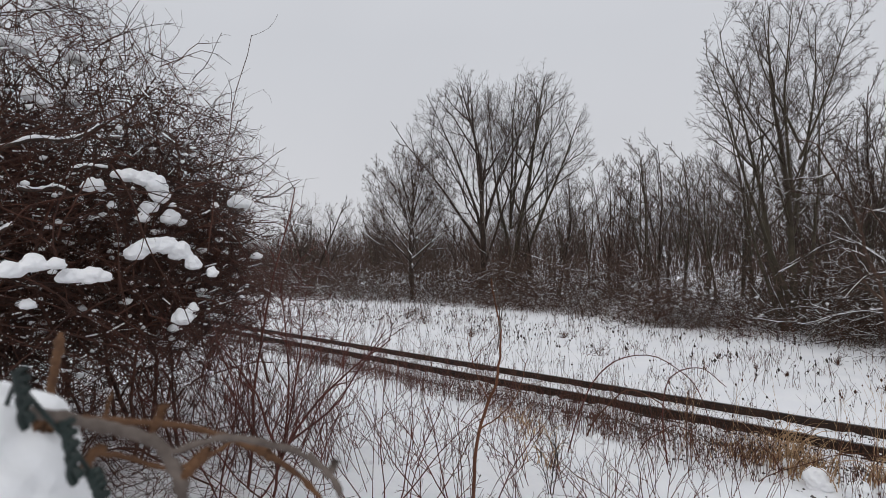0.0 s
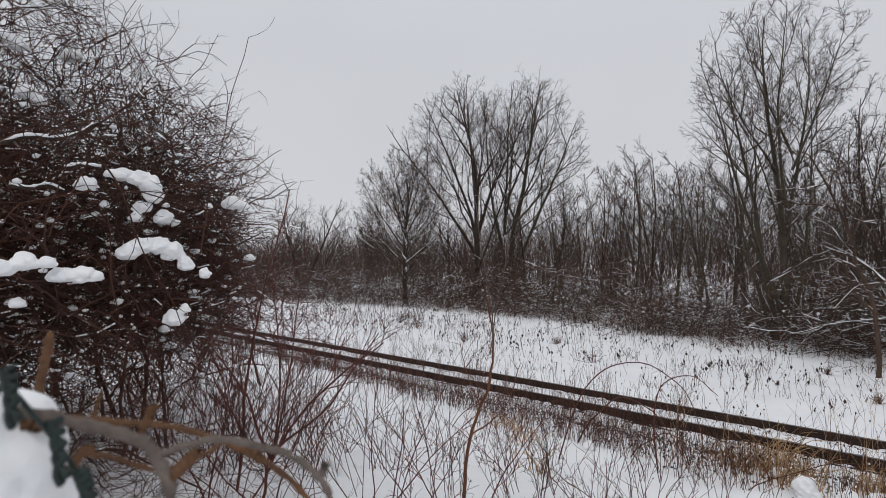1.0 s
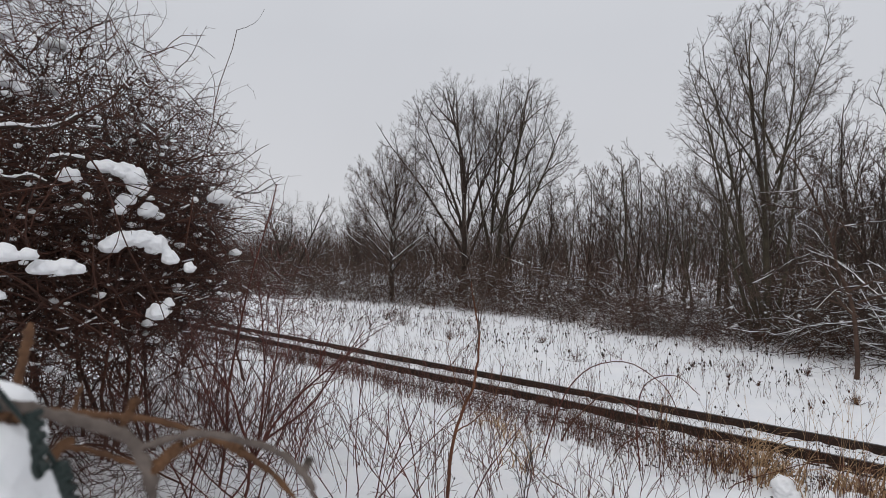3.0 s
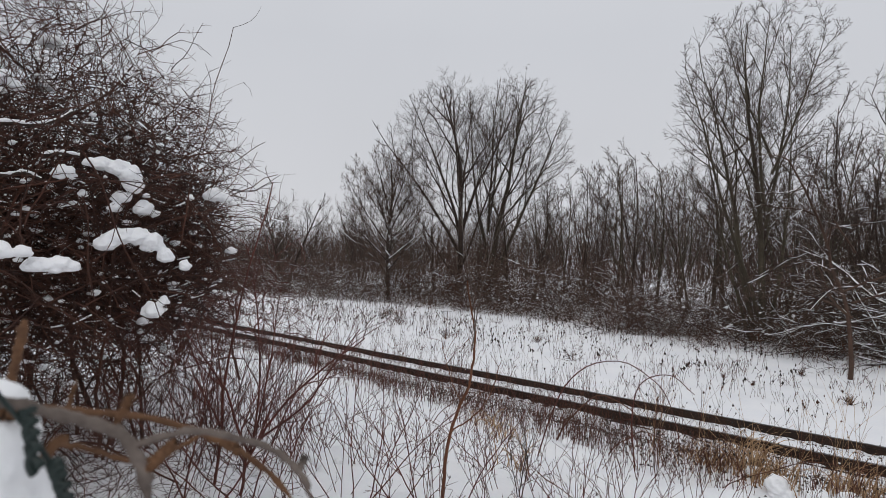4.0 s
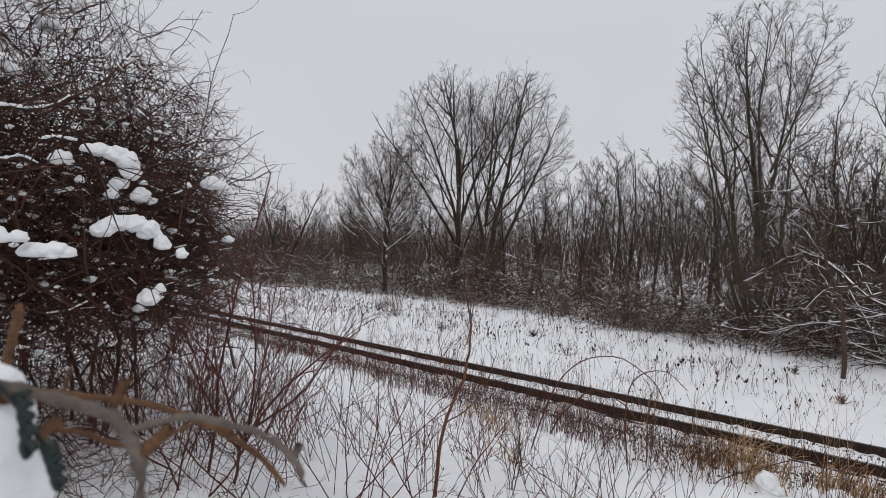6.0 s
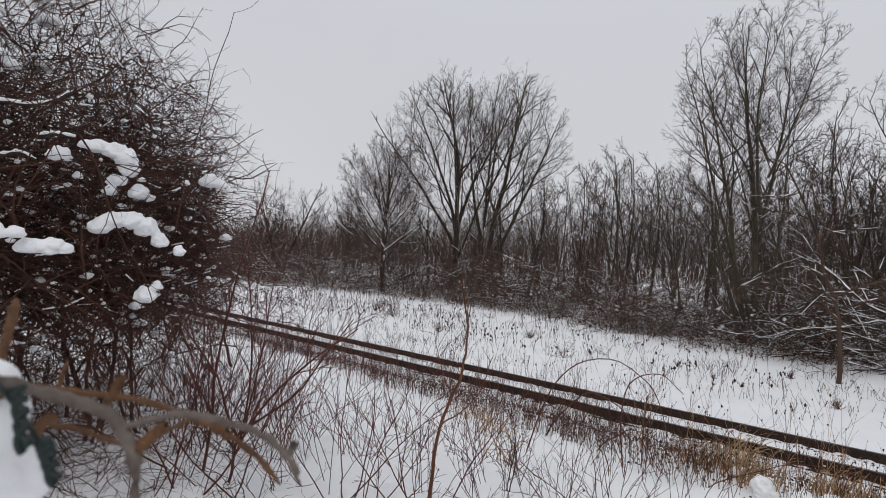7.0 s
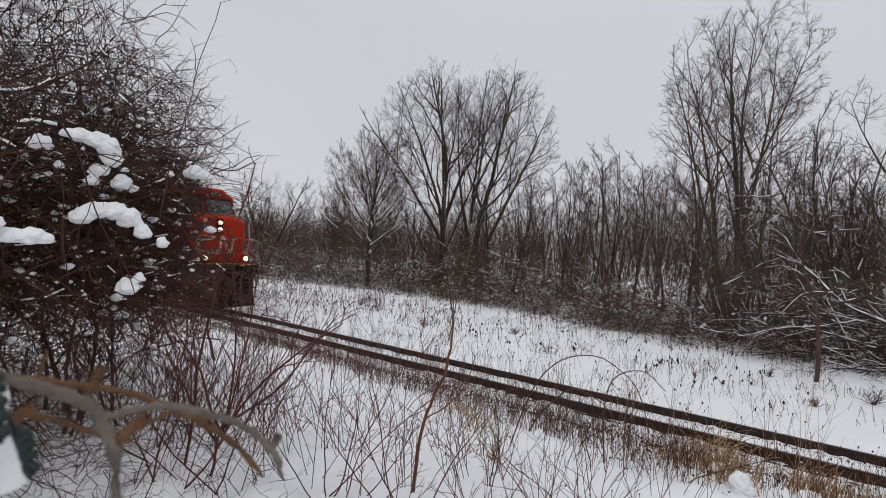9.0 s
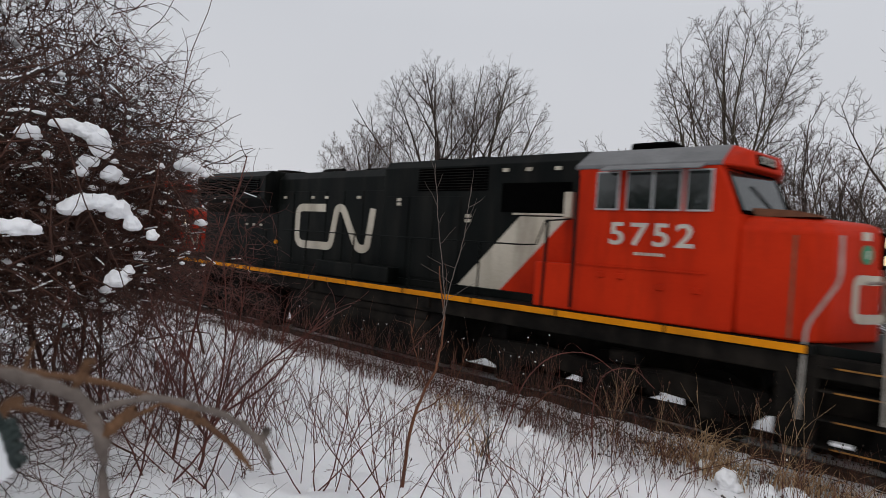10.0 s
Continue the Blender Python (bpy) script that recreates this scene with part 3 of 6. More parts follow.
    for x in np.arange(-92, 12, 6.4):
        for y0 in (33, 46) if x > -60 else (33,):
            spots.append((x + rg.uniform(-1.8, 1.8) - (y0 - 30) * 0.4, y0 + rg.uniform(-5, 5) + (6 if x < -36 else 0), rg.uniform(0.85, 1.15) * (0.85 if x < -36 else 1.0)))
    for i, (x, y, s) in enumerate(spots):
        k = kinds[i % 7]
        m = pose(x, y, float(ground_z(x, y)) - 0.15, 0, 0, rg.uniform(0, 360)) @ Matrix.Scale(s, 4)
        if i < 7:
            k.matrix_basis = m
        else:
            copy_thing(k, m)


def build_understory(rg):
    """Thin poles and saplings that fill the wood's edge."""
    n = 1500
    x = rg.uniform(-80, 10, n)
    y = 26.5 + 24 * rg.uniform(0, 1, n) ** 1.4 + np.where(x < -36, 5, 0)
    way = np.stack([rg.normal(0, 0.24, n), rg.normal(0, 0.24, n), np.ones(n)], 1)
    lv = grow(rg, np.stack([x, y, ground_z(x, y) - 0.1], 1), way, rg.uniform(2.0, 5.5, n), rg.uniform(0.010, 0.020, n),
              [dict(steps=4, wobble=0.13, rise=0.02, taper=0.3, count=8, spread=52, length=0.38, thick=0.5, first=0.15, drop=0.3, least=0.0095), dict(steps=2, wobble=0.22, rise=0.04, taper=0.5)])
    tagged(raw("understory", *merged([chains(p, r, 3) for p, r in lv]), TWIG_WARM), "thin bare saplings crowding the wood's edge", "saplings", kind="stuff")


def build_far_wood(rg):
    """Stems of the deep wood, close together, that shut off the horizon."""
    n = 2300
    x = rg.uniform(-150, 45, n)
    y = rg.uniform(56, 84, n)
    way = np.stack([rg.normal(0, 0.18, n), rg.normal(0, 0.18, n), np.ones(n)], 1)
    lv = grow(rg, np.stack([x, y, ground_z(x, y) - 0.1], 1), way, rg.uniform(4.0, 9.0, n), rg.uniform(0.03, 0.08, n),
              [dict(steps=3, wobble=0.06, rise=0.0, taper=0.3, count=6, spread=48, length=0.4, thick=0.5, first=0.15, drop=0.4, least=0.022), dict(steps=1, wobble=0.12, rise=0.08, taper=0.5)])
    tagged(raw("far_wood", *merged([chains(p, r, 3) for p, r in lv]), TWIG_WARM), "crowded bare stems of the deep wood", "wood", kind="stuff")


def build_brush(rg):
    """The tangle at the wood's edge: rounded arching shrubs under snow."""
    kinds = []
    for i in range(6):
        n = 13
        a = rg.uniform(0, 6.28, n)
        t = rg.uniform(0.1, 1.3, n)
        roots = [((rg.uniform(-0.7, 0.7), rg.uniform(-0.5, 0.5), 0), (math.cos(a[q]) * t[q], math.sin(a[q]) * t[q], 1), rg.uniform(1.5, 2.9), rg.uniform(0.009, 0.016)) for q in range(n)]
        lv = [dict(steps=9, wobble=0.13, rise=-0.13, taper=0.4, count=6, spread=50, length=0.36, thick=0.6, first=0.15, drop=0.2, least=0.0085),
              dict(steps=4, wobble=0.22, rise=-0.05, taper=0.5, count=4, spread=55, length=0.55, thick=0.6, first=0.15, least=0.0072),
              dict(steps=2, wobble=0.3, rise=-0.03, taper=0.6)]
        kinds.append(make_tree(rg, "shrub", "rounded tangle of arching bare twigs dusted with snow", roots, lv, BRUSH, THICKET if i in (1, 3) else BRUSH, (0.15, 0.1, 0.26, 0.1, 0.32, 0.16)[i], split=1, category="shrub", group="brush along the wood's edge", snow_fat=0.7, thick=0.003, snow_levels=2, singly=False,
                               inside=egg(0, 0.0, 1.7, 1.75)))
    edge = lambda x: 21.4 + 2.6 * math.exp(-((x + 24) / 12.0) ** 2) - 0.5 * math.exp(-((x + 45) / 10) ** 2) - 0.6 * smooth_step(-12, -2, x)
    spots = []
    for x in np.arange(-62, 6, 1.9):
        spots.append((x + rg.uniform(-0.6, 0.6), edge(x) + 1.2 + rg.uniform(-0.3, 0.8), rg.uniform(0.6, 1.0)))
        spots.append((x + rg.uniform(-0.8, 0.8), edge(x) + 3.4 + rg.uniform(-1.0, 1.0), rg.uniform(1.05, 1.55)))
    for x in np.arange(-60, 6, 2.6):
        spots.append((x + rg.uniform(-1, 1), edge(x) + 6.4 + rg.uniform(-1.2, 1.2), rg.uniform(1.3, 1.9)))
    for x in np.arange(-64, 8, 3.4):
        spots.append((x + rg.uniform(-1, 1), edge(x) + 10.5 + rg.uniform(-1.5, 1.5), rg.uniform(1.5, 2.2)))
    for q in range(7):
        spots.append((-10.5 + rg.uniform(-2.2, 2.2), 23.0 + rg.uniform(-0.6, 0.8), rg.uniform(0.95, 1.3)))
    for i, (x, y, s) in enumerate(spots):
        m = pose(x, y, float(ground_z(x, y)) - 0.06, 0, 0, rg.uniform(0, 360)) @ Matrix.Diagonal((s * rg.uniform(0.9, 1.4), s, s * rg.uniform(0.75, 1.05), 1))
        if i < 6:
            kinds[i].matrix_basis = m
        else:
            copy_thing(kinds[rg.integers(6)], m)
    # the close tangle between and behind the shrubs
    n = 8500
    x = np.where(rg.uniform(0, 1, n) < 0.25, rg.uniform(-9, 5, n), rg.uniform(-62, 6, n))
    y = np.array([edge(q) for q in x]) + 1.6 + 8.0 * rg.uniform(0, 1, n) ** 1.2
    z = ground_z(x, y) + 2.6 * rg.uniform(0, 1, n)
    lv = grow(rg, np.stack([x, y, z], 1), np.stack([rg.normal(0, 1, n), rg.normal(0, 1, n), rg.normal(0.3, 0.7, n)], 1), rg.uniform(0.4, 1.0, n), rg.uniform(0.009, 0.015, n),
              [dict(steps=3, wobble=0.28, rise=-0.05, taper=0.4, count=2, spread=45, length=0.55, thick=0.7, first=0.2, least=0.009), dict(steps=2, wobble=0.25, rise=0.0, taper=0.5)])
    tagged(raw("brush_twigs", *merged([chains(p, r, 3) for p, r in lv]), BRUSH), "dense grey-brown twigs filling the brush", "shrub", kind="stuff")
    n = 3600
    x = rg.uniform(-50, 5, n)
    y = np.array([edge(q) for q in x]) + 0.5 + 2.4 * rg.uniform(0, 1, n)
    z = ground_z(x, y) + 1.3 * rg.uniform(0, 1, n) ** 1.5
    low = grow(rg, np.stack([x, y, z], 1), np.stack([rg.normal(0, 1, n), rg.normal(0, 1, n), rg.normal(0.4, 0.6, n)], 1), rg.uniform(0.3, 0.8, n), rg.uniform(0.006, 0.010, n),
               [dict(steps=3, wobble=0.3, rise=-0.06, taper=0.4, count=2, spread=50, length=0.55, thick=0.7, first=0.2, least=0.006), dict(steps=2, wobble=0.3, rise=0.0, taper=0.5)])
    tagged(raw("low_brush_twigs", *merged([chains(p, r, 3) for p, r in low]), BRUSH), "fine low twigs along the foot of the brush", "shrub", kind="stuff")
    s = snow_on(lv[:1] + low[:1], rg, 0.07, 0.6, 0.9, 0.003)
    tagged(raw("brush_snow", s[0], s[1], SNOW_CLUMP), "thin snow lying on the brush twigs", "snow", kind="stuff")
    # crumbs of snow caught in the brush, in patches
    n = 2000
    mid = rg.uniform(-55, 4, 90)
    x = rg.choice(mid, n) + rg.normal(0, 0.7, n)
    y = np.array([edge(q) for q in x]) + rg.uniform(0.6, 3.8, n)
    z = ground_z(x, y) + 0.2 + 1.2 * rg.uniform(0, 1, n) ** 1.5
    v, f = pellets(np.stack([x, y, z], 1), 0.012 + 0.060 * rg.uniform(0, 1, n) ** 4, rg, 0.8)
    tagged(raw("snow_in_brush", v, f, SNOW_CLUMP, smooth=True), "small pillows of snow caught in the brush", "snow", kind="stuff")


def build_fallen_limbs(rg):
    """The heap of felled limbs with snow along them."""
    for i in range(36):
        x, y = rg.uniform(-2.2, 4.6), rg.uniform(20.4, 23.4)
        a = math.pi + rg.uniform(-0.45, 0.45) if i % 5 else rg.uniform(-0.5, 0.5)
        big = i % 3 == 0
        roots = [((0, 0, 0), (math.cos(a), math.sin(a) * 0.7, rg.uniform(0.0, 0.22)), rg.uniform(3.0, 5.6), rg.uniform(0.035, 0.065) if big else rg.uniform(0.014, 0.032))]
        lv = [dict(steps=16, wobble=0.12, rise=-0.014, taper=0.25, count=9, spread=36, length=0.42, thick=0.5, first=0.15, drop=0.3, least=0.012),
              dict(steps=6, wobble=0.13, rise=-0.01, taper=0.4, count=7, spread=40, length=0.5, thick=0.5, first=0.15, least=0.008),
              dict(steps=3, wobble=0.16, rise=0.0, taper=0.5, count=3, spread=40, length=0.5, thick=0.6, first=0.15, least=0.005),
              dict(steps=2, wobble=0.16, rise=0.0, taper=0.5)]
        ob = make_tree(rg, "fallen_limb", "felled grey limb with snow lying along it", roots, lv, BARK, TWIG, 0.12, category="fallen branch", group="heap of felled limbs", snow_fat=0.8, thick=0.001, snow_levels=3, ridge=0.8)
        ob.matrix_basis = pose(x, y, float(ground_z(x, y)) + rg.uniform(0.05, 1.15))


# ---- the thicket beside the camera ----
def thicket_levels(n1=9, n2=8, n3=7, rise=-0.02, wob=0.12, least=0.0022):
    return [dict(bound=True, steps=14, wobble=wob * 1.1, rise=rise, taper=0.3, count=n1, spread=55, length=0.30, thick=0.5, first=0.1, drop=0.3, least=0.0055),
            dict(steps=8, wobble=wob * 1.7, rise=rise, taper=0.35, count=n2, spread=55, length=0.5, thick=0.5, first=0.12, drop=0.3, least=0.0035),
            dict(steps=4, wobble=wob * 2.2, rise=0.0, taper=0.5, count=n3, spread=55, length=0.5, thick=0.6, first=0.1, least=least),
            dict(steps=2, wobble=wob * 1.8, rise=0.03, taper=0.5)]


def stems(rg, x0, x1, y0, y1, n, lean, out, lo, hi, r0, r1):
    res = []
    for _ in range(n):
        x, y = rg.uniform(x0, x1), rg.uniform(y0, y1)
        res.append(((x, y, float(ground_z(x, y)) - 0.05), (lean[0] + rg.normal(0, out), lean[1] + rg.normal(0, out), 1), rg.uniform(lo, hi), rg.uniform(r0, r1)))
    return res


def in_thicket(p):
    """The room of the thicket: a dome that overhangs towards the track and widens away from the fence."""
    far = np.maximum(-p[:, 0], 0.5) / 6.0
    y, z = p[:, 1] / far, 2.77 + (p[:, 2] - 2.77) / far
    return y < np.interp(z, [1.0, 2.04, 2.38, 2.93, 3.49, 4.05, 4.45, 4.74, 5.0, 5.3, 6.4], [1.9, 2.3, 2.6, 2.78, 2.82, 2.7, 2.42, 1.92, 1.68, 1.4, 1.0])


def build_thicket(rg):
    def shrub(label, roots, lv, twigs=THICKET, share=0.1, inside=None):
        return make_tree(rg, "thicket_shrub", label, roots, lv, THICKET, twigs, share, category="shrub", group="thicket beside the camera", snow_fat=1.0, thick=0.003, snow_levels=2, stem="stem", inside=inside)
    shrub("tall tangled dark brown bare shrub with snow on its branches", stems(rg, -6.9, -5.5, 0.7, 2.2, 11, (-0.10, 0.0), 0.12, 2.6, 3.7, 0.015, 0.026), thicket_levels(10, 7, 3), inside=in_thicket)
    shrub("tall tangled dark brown bare shrub with arching branches", stems(rg, -6.9, -5.4, -0.9, 0.8, 15, (-0.08, -0.05), 0.12, 3.4, 4.8, 0.016, 0.028), thicket_levels(10, 7, 3), inside=in_thicket)
    shrub("dense low tangle of dark brown vines", stems(rg, -6.0, -5.0, 0.2, 1.7, 5, (0.05, 0.05), 0.38, 1.5, 2.4, 0.011, 0.02), thicket_levels(8, 6, 4, rise=-0.10, wob=0.17), share=0.12, inside=in_thicket)
    shrub("dense low tangle of reddish brown vines", stems(rg, -7.8, -6.4, 1.4, 2.8, 5, (0.0, 0.06), 0.25, 1.9, 3.1, 0.012, 0.022), thicket_levels(8, 6, 4, rise=-0.06, wob=0.15), REDSTEM, inside=in_thicket)
    shrub("tangled brown shrub at the foot of the bank", stems(rg, -10.2, -8.4, 2.6, 4.2, 4, (0.0, 0.05), 0.28, 1.8, 3.0, 0.014, 0.024), thicket_levels(8, 7, 5, rise=-0.04, wob=0.14), THICKET)
    shrub("reddish brown shrub overhanging the track's edge", stems(rg, -15.0, -11.5, 4.6, 6.6, 12, (0.0, 0.05), 0.28, 1.9, 3.2, 0.016, 0.03), thicket_levels(7, 6, 4, rise=-0.03, least=0.004), REDSTEM)
    shrub("brown shrub overhanging the track's edge", stems(rg, -23, -17, 6.0, 8.0, 18, (0.0, 0.05), 0.28, 2.2, 3.6, 0.02, 0.035), thicket_levels(7, 6, 4, rise=-0.02, least=0.006), THICKET)
    shrub("brown shrub overhanging the far track", stems(rg, -36, -27, 6.4, 8.2, 20, (0.0, 0.05), 0.28, 2.6, 4.2, 0.02, 0.035), thicket_levels(7, 6, 4, rise=-0.02, least=0.008), THICKET)
    shrub("bare brown shrub closing the far end of the track", stems(rg, -70, -44, 5.5, 8.2, 30, (0.0, 0.05), 0.28, 3.2, 5.0, 0.03, 0.05), thicket_levels(8, 6, 4, rise=-0.01, least=0.014), THICKET)
    # the close tangle of twigs that fills the thicket
    def tangle(n, box, top, material, label, r, lo, hi, snug=False):
        c = np.stack([rg.uniform(*box[0], n), rg.uniform(*box[1], n), rg.uniform(*box[2], n)], 1)
        g = ground_z(c[:, 0], c[:, 1])
        room = top(c[:, 1]) - c[:, 2]
        c = c[(room > 0) & (in_thicket(c + rg.normal(0, 0.06, c.shape)) if snug else True) & (rg.uniform(0, 1, n) < np.interp(c[:, 2], [3.5, 4.8], [1, 0.4])) & (c[:, 2] > g + 0.15) & (rg.uniform(0, 1, n) < np.clip(0.25 + room * 1.1, 0, 1))]
        n = len(c)
        way = np.stack([rg.normal(0, 1, n), rg.normal(0.15, 1, n), rg.normal(0.1, 0.7, n)], 1)
        lv = grow(rg, c, way, rg.uniform(lo, hi, n), rg.uniform(0.6, 1.4, n) * r, [dict(steps=6, wobble=0.26, rise=-0.03, taper=0.4, count=3 if r < 0.006 else 2, spread=50, length=0.4, thick=0.7, first=0.1, least=r * 0.5), dict(steps=2, wobble=0.3, rise=0.0, taper=0.5)])
        tagged(raw("thicket_twigs", *merged([chains(p, q, 3) for p, q in lv]), material), label, "shrub", kind="stuff")
        if snug:
            bits = snow_on(lv[:1], rg, 0.045, 0.5, 1.0, 0.004)
            tagged(raw("twig_snow", bits[0], bits[1], SNOW_CLUMP), "thin snow lying along the thicket's twigs", "snow", kind="stuff")
            c = lv[0][0].reshape(-1, 3)
            c = c[(c[:, 2] < 3.4) & (c[:, 0] > -7.0)]
            c = c[rg.choice(len(c), 500)]
            tagged(raw("snow_flecks", *pellets(c, 0.008 + 0.05 * rg.uniform(0, 1, len(c)) ** 3.5, rg, 0.7), SNOW_CLUMP, smooth=True), "flecks of snow caught inside the thicket", "snow", kind="stuff")
    dome = lambda y: np.interp(y, [-2, 1.6, 3.6], [6.4, 6.0, 5.0])
    low = lambda y: np.interp(y, [-2, 1.0, 1.8, 2.3, 2.6], [3.1, 3.0, 2.9, 2.5, 1.2])
    tangle(9500, ((-7.1, -5.1), (-1.6, 3.6), (1.9, 6.2)), dome, THICKET, "tangled dark brown twigs of the thicket", 0.0045, 0.35, 0.9, True)
    tangle(5600, ((-8.6, -6.4), (-2.4, 4.2), (2.0, 5.0)), lambda y: np.interp(y, [-2, 0.5, 2.0, 3.0, 4.2], [5.4, 4.7, 4.4, 4.0, 3.3]), THICKET, "deep dark tangle at the heart of the thicket", 0.0085, 0.5, 1.2, True)
    tangle(220, ((-6.3, -5.0), (-0.6, 2.3), (1.5, 3.2)), low, THICKET, "tangled red-brown twigs low in the thicket", 0.0030, 0.25, 0.6)
    tangle(1500, ((-11.5, -6.8), (2.2, 5.2), (1.5, 3.6)), lambda y: np.interp(y, [1, 3.0, 4.4, 5.2], [3.8, 3.6, 3.0, 1.6]), REDSTEM, "tangled red-brown twigs down the bank", 0.0045, 0.4, 1.0)
    tangle(950, ((-5.9, -4.0), (0.3, 2.5), (1.0, 2.1)), lambda y: np.interp(y, [0, 1.5, 2.5], [2.3, 2.0, 1.5]), THICKET, "thin criss-crossing dark twigs over the snow", 0.0026, 0.25, 0.65)
    tangle(550, ((-4.7, -2.9), (0.1, 2.0), (0.9, 1.8)), lambda y: np.interp(y, [0, 1.2, 2.0], [1.9, 1.8, 1.5]), THICKET, "thin dark twigs low on the snow beside the fence", 0.0026, 0.2, 0.55)
    # long thin lianas that hang and arch before the snow clumps
    n = 80
    c = np.stack([rg.uniform(-4.85, -4.2, n), rg.uniform(-0.3, 1.9, n), rg.uniform(1.9, 3.7, n)], 1)
    way = np.stack([rg.normal(0.05, 0.25, n), rg.normal(0.1, 1.0, n), rg.normal(0.25, 0.6, n)], 1)
    lv = grow(rg, c, way, rg.uniform(0.7, 1.7, n), rg.uniform(0.003, 0.006, n), [dict(steps=12, wobble=0.11, rise=-0.05, taper=0.45, count=5, spread=50, length=0.3, thick=0.6, first=0.15, least=0.0022), dict(steps=4, wobble=0.2, rise=0.0, taper=0.5)])
    hanging = tagged(new("liana_tangle"), "thin brown lianas arching before the thicket", "liana", "thicket beside the camera")
    for i in range(n):
        raw("liana", *merged([chains(lv[0][0][i:i + 1], lv[0][1][i:i + 1], 4), chains(lv[1][0][5 * i:5 * i + 5], lv[1][1][5 * i:5 * i + 5], 3)]), THICKET, hanging)
    # long thin whips that stand out of the outline
    tips = [((-5.7, 2.1, 3.2), (0.05, 0.12, 1.0), 1.7), ((-5.8, 2.6, 3.4), (0.1, 0.75, 0.55), 1.0), ((-5.6, 1.7, 3.6), (0.05, 0.1, 1.0), 1.6), ((-5.7, 2.3, 3.9), (0.1, 0.95, 0.3), 0.9),
            ((-5.9, 2.5, 3.2), (0.1, 0.35, 1.0), 1.0), ((-5.6, 1.3, 4.2), (0, 0.12, 1.0), 1.3), ((-5.9, 2.2, 3.9), (0.05, 0.7, 0.7), 0.9), ((-5.8, 2.0, 4.2), (0.0, 0.4, 0.9), 0.8)]
    whip = tagged(new("shrub_whips"), "long thin bare shoots rising from the thicket", "shrub", "thicket beside the camera")
    lv = grow(rg, [q[0] for q in tips], [q[1] for q in tips], [q[2] * 0.62 for q in tips], [0.005] * len(tips), [dict(steps=10, wobble=0.06, rise=0.0, taper=0.3, count=7, spread=38, length=0.22, thick=0.5, first=0.15, least=0.003), dict(steps=3, wobble=0.15, rise=0.0, taper=0.5)])
    for i in range(len(tips)):
        raw("shoot", *chains(lv[0][0][i:i + 1], lv[0][1][i:i + 1], 4), THICKET, whip)
    tagged(raw("twigwork", *chains(*lv[1], 3), THICKET, whip), kind="stuff")
    # scattered small snow on the twigs
    spots = np.concatenate(PERCHES[:4])
    spots = spots[(spots[:, 0] > -6.2) & (spots[:, 2] > 1.5)]
    c = spots[rg.choice(len(spots), 1700)] + np.array([0, 0, 0.012])
    v, f = pellets(c, 0.004 + 0.028 * rg.uniform(0, 1, len(c)) ** 4, rg)
    tagged(raw("snow_bits", v, f, SNOW_CLUMP, smooth=True), "crumbs of snow caught on the thicket's twigs", "snow", kind="stuff")


def snow_blob(rg, balls, label, near=1.0):
    """One pillow of snow: rounded lumps grown together, flat below."""
    bm = bmesh.new()
    least = min(b[3] for b in balls)
    for x, y, z, r, q in balls:
        x, y, z, r = x * near, y * near, 2.77 + (z - 2.77) * near, r * near * 0.98
        res = bmesh.ops.create_icosphere(bm, subdivisions=3, radius=r)
        o = Vector((rg.uniform(0, 50), rg.uniform(0, 50), 0))
        for v in res["verts"]:
            d = 1 + 0.36 * noise.noise(v.co * (1.2 / r) + o) + 0.22 * noise.noise(v.co * (2.6 / r) + o) + 0.09 * noise.noise(v.co * (7 / r) + o)
            v.co *= d
            v.co.z *= q if v.co.z > 0 else q * 0.6
            v.co += Vector((x, y, z))
    ob = tagged(part("snow_clump", bm, SNOW_CLUMP, smooth=True), label, "snow clump", "snow clumps in the thicket")
    if len(balls) > 1:
        mod = ob.modifiers.new("grown_together", "REMESH")
        mod.mode, mod.voxel_size, mod.use_smooth_shade = "VOXEL", max(least * 0.13, 0.005), True
    return ob


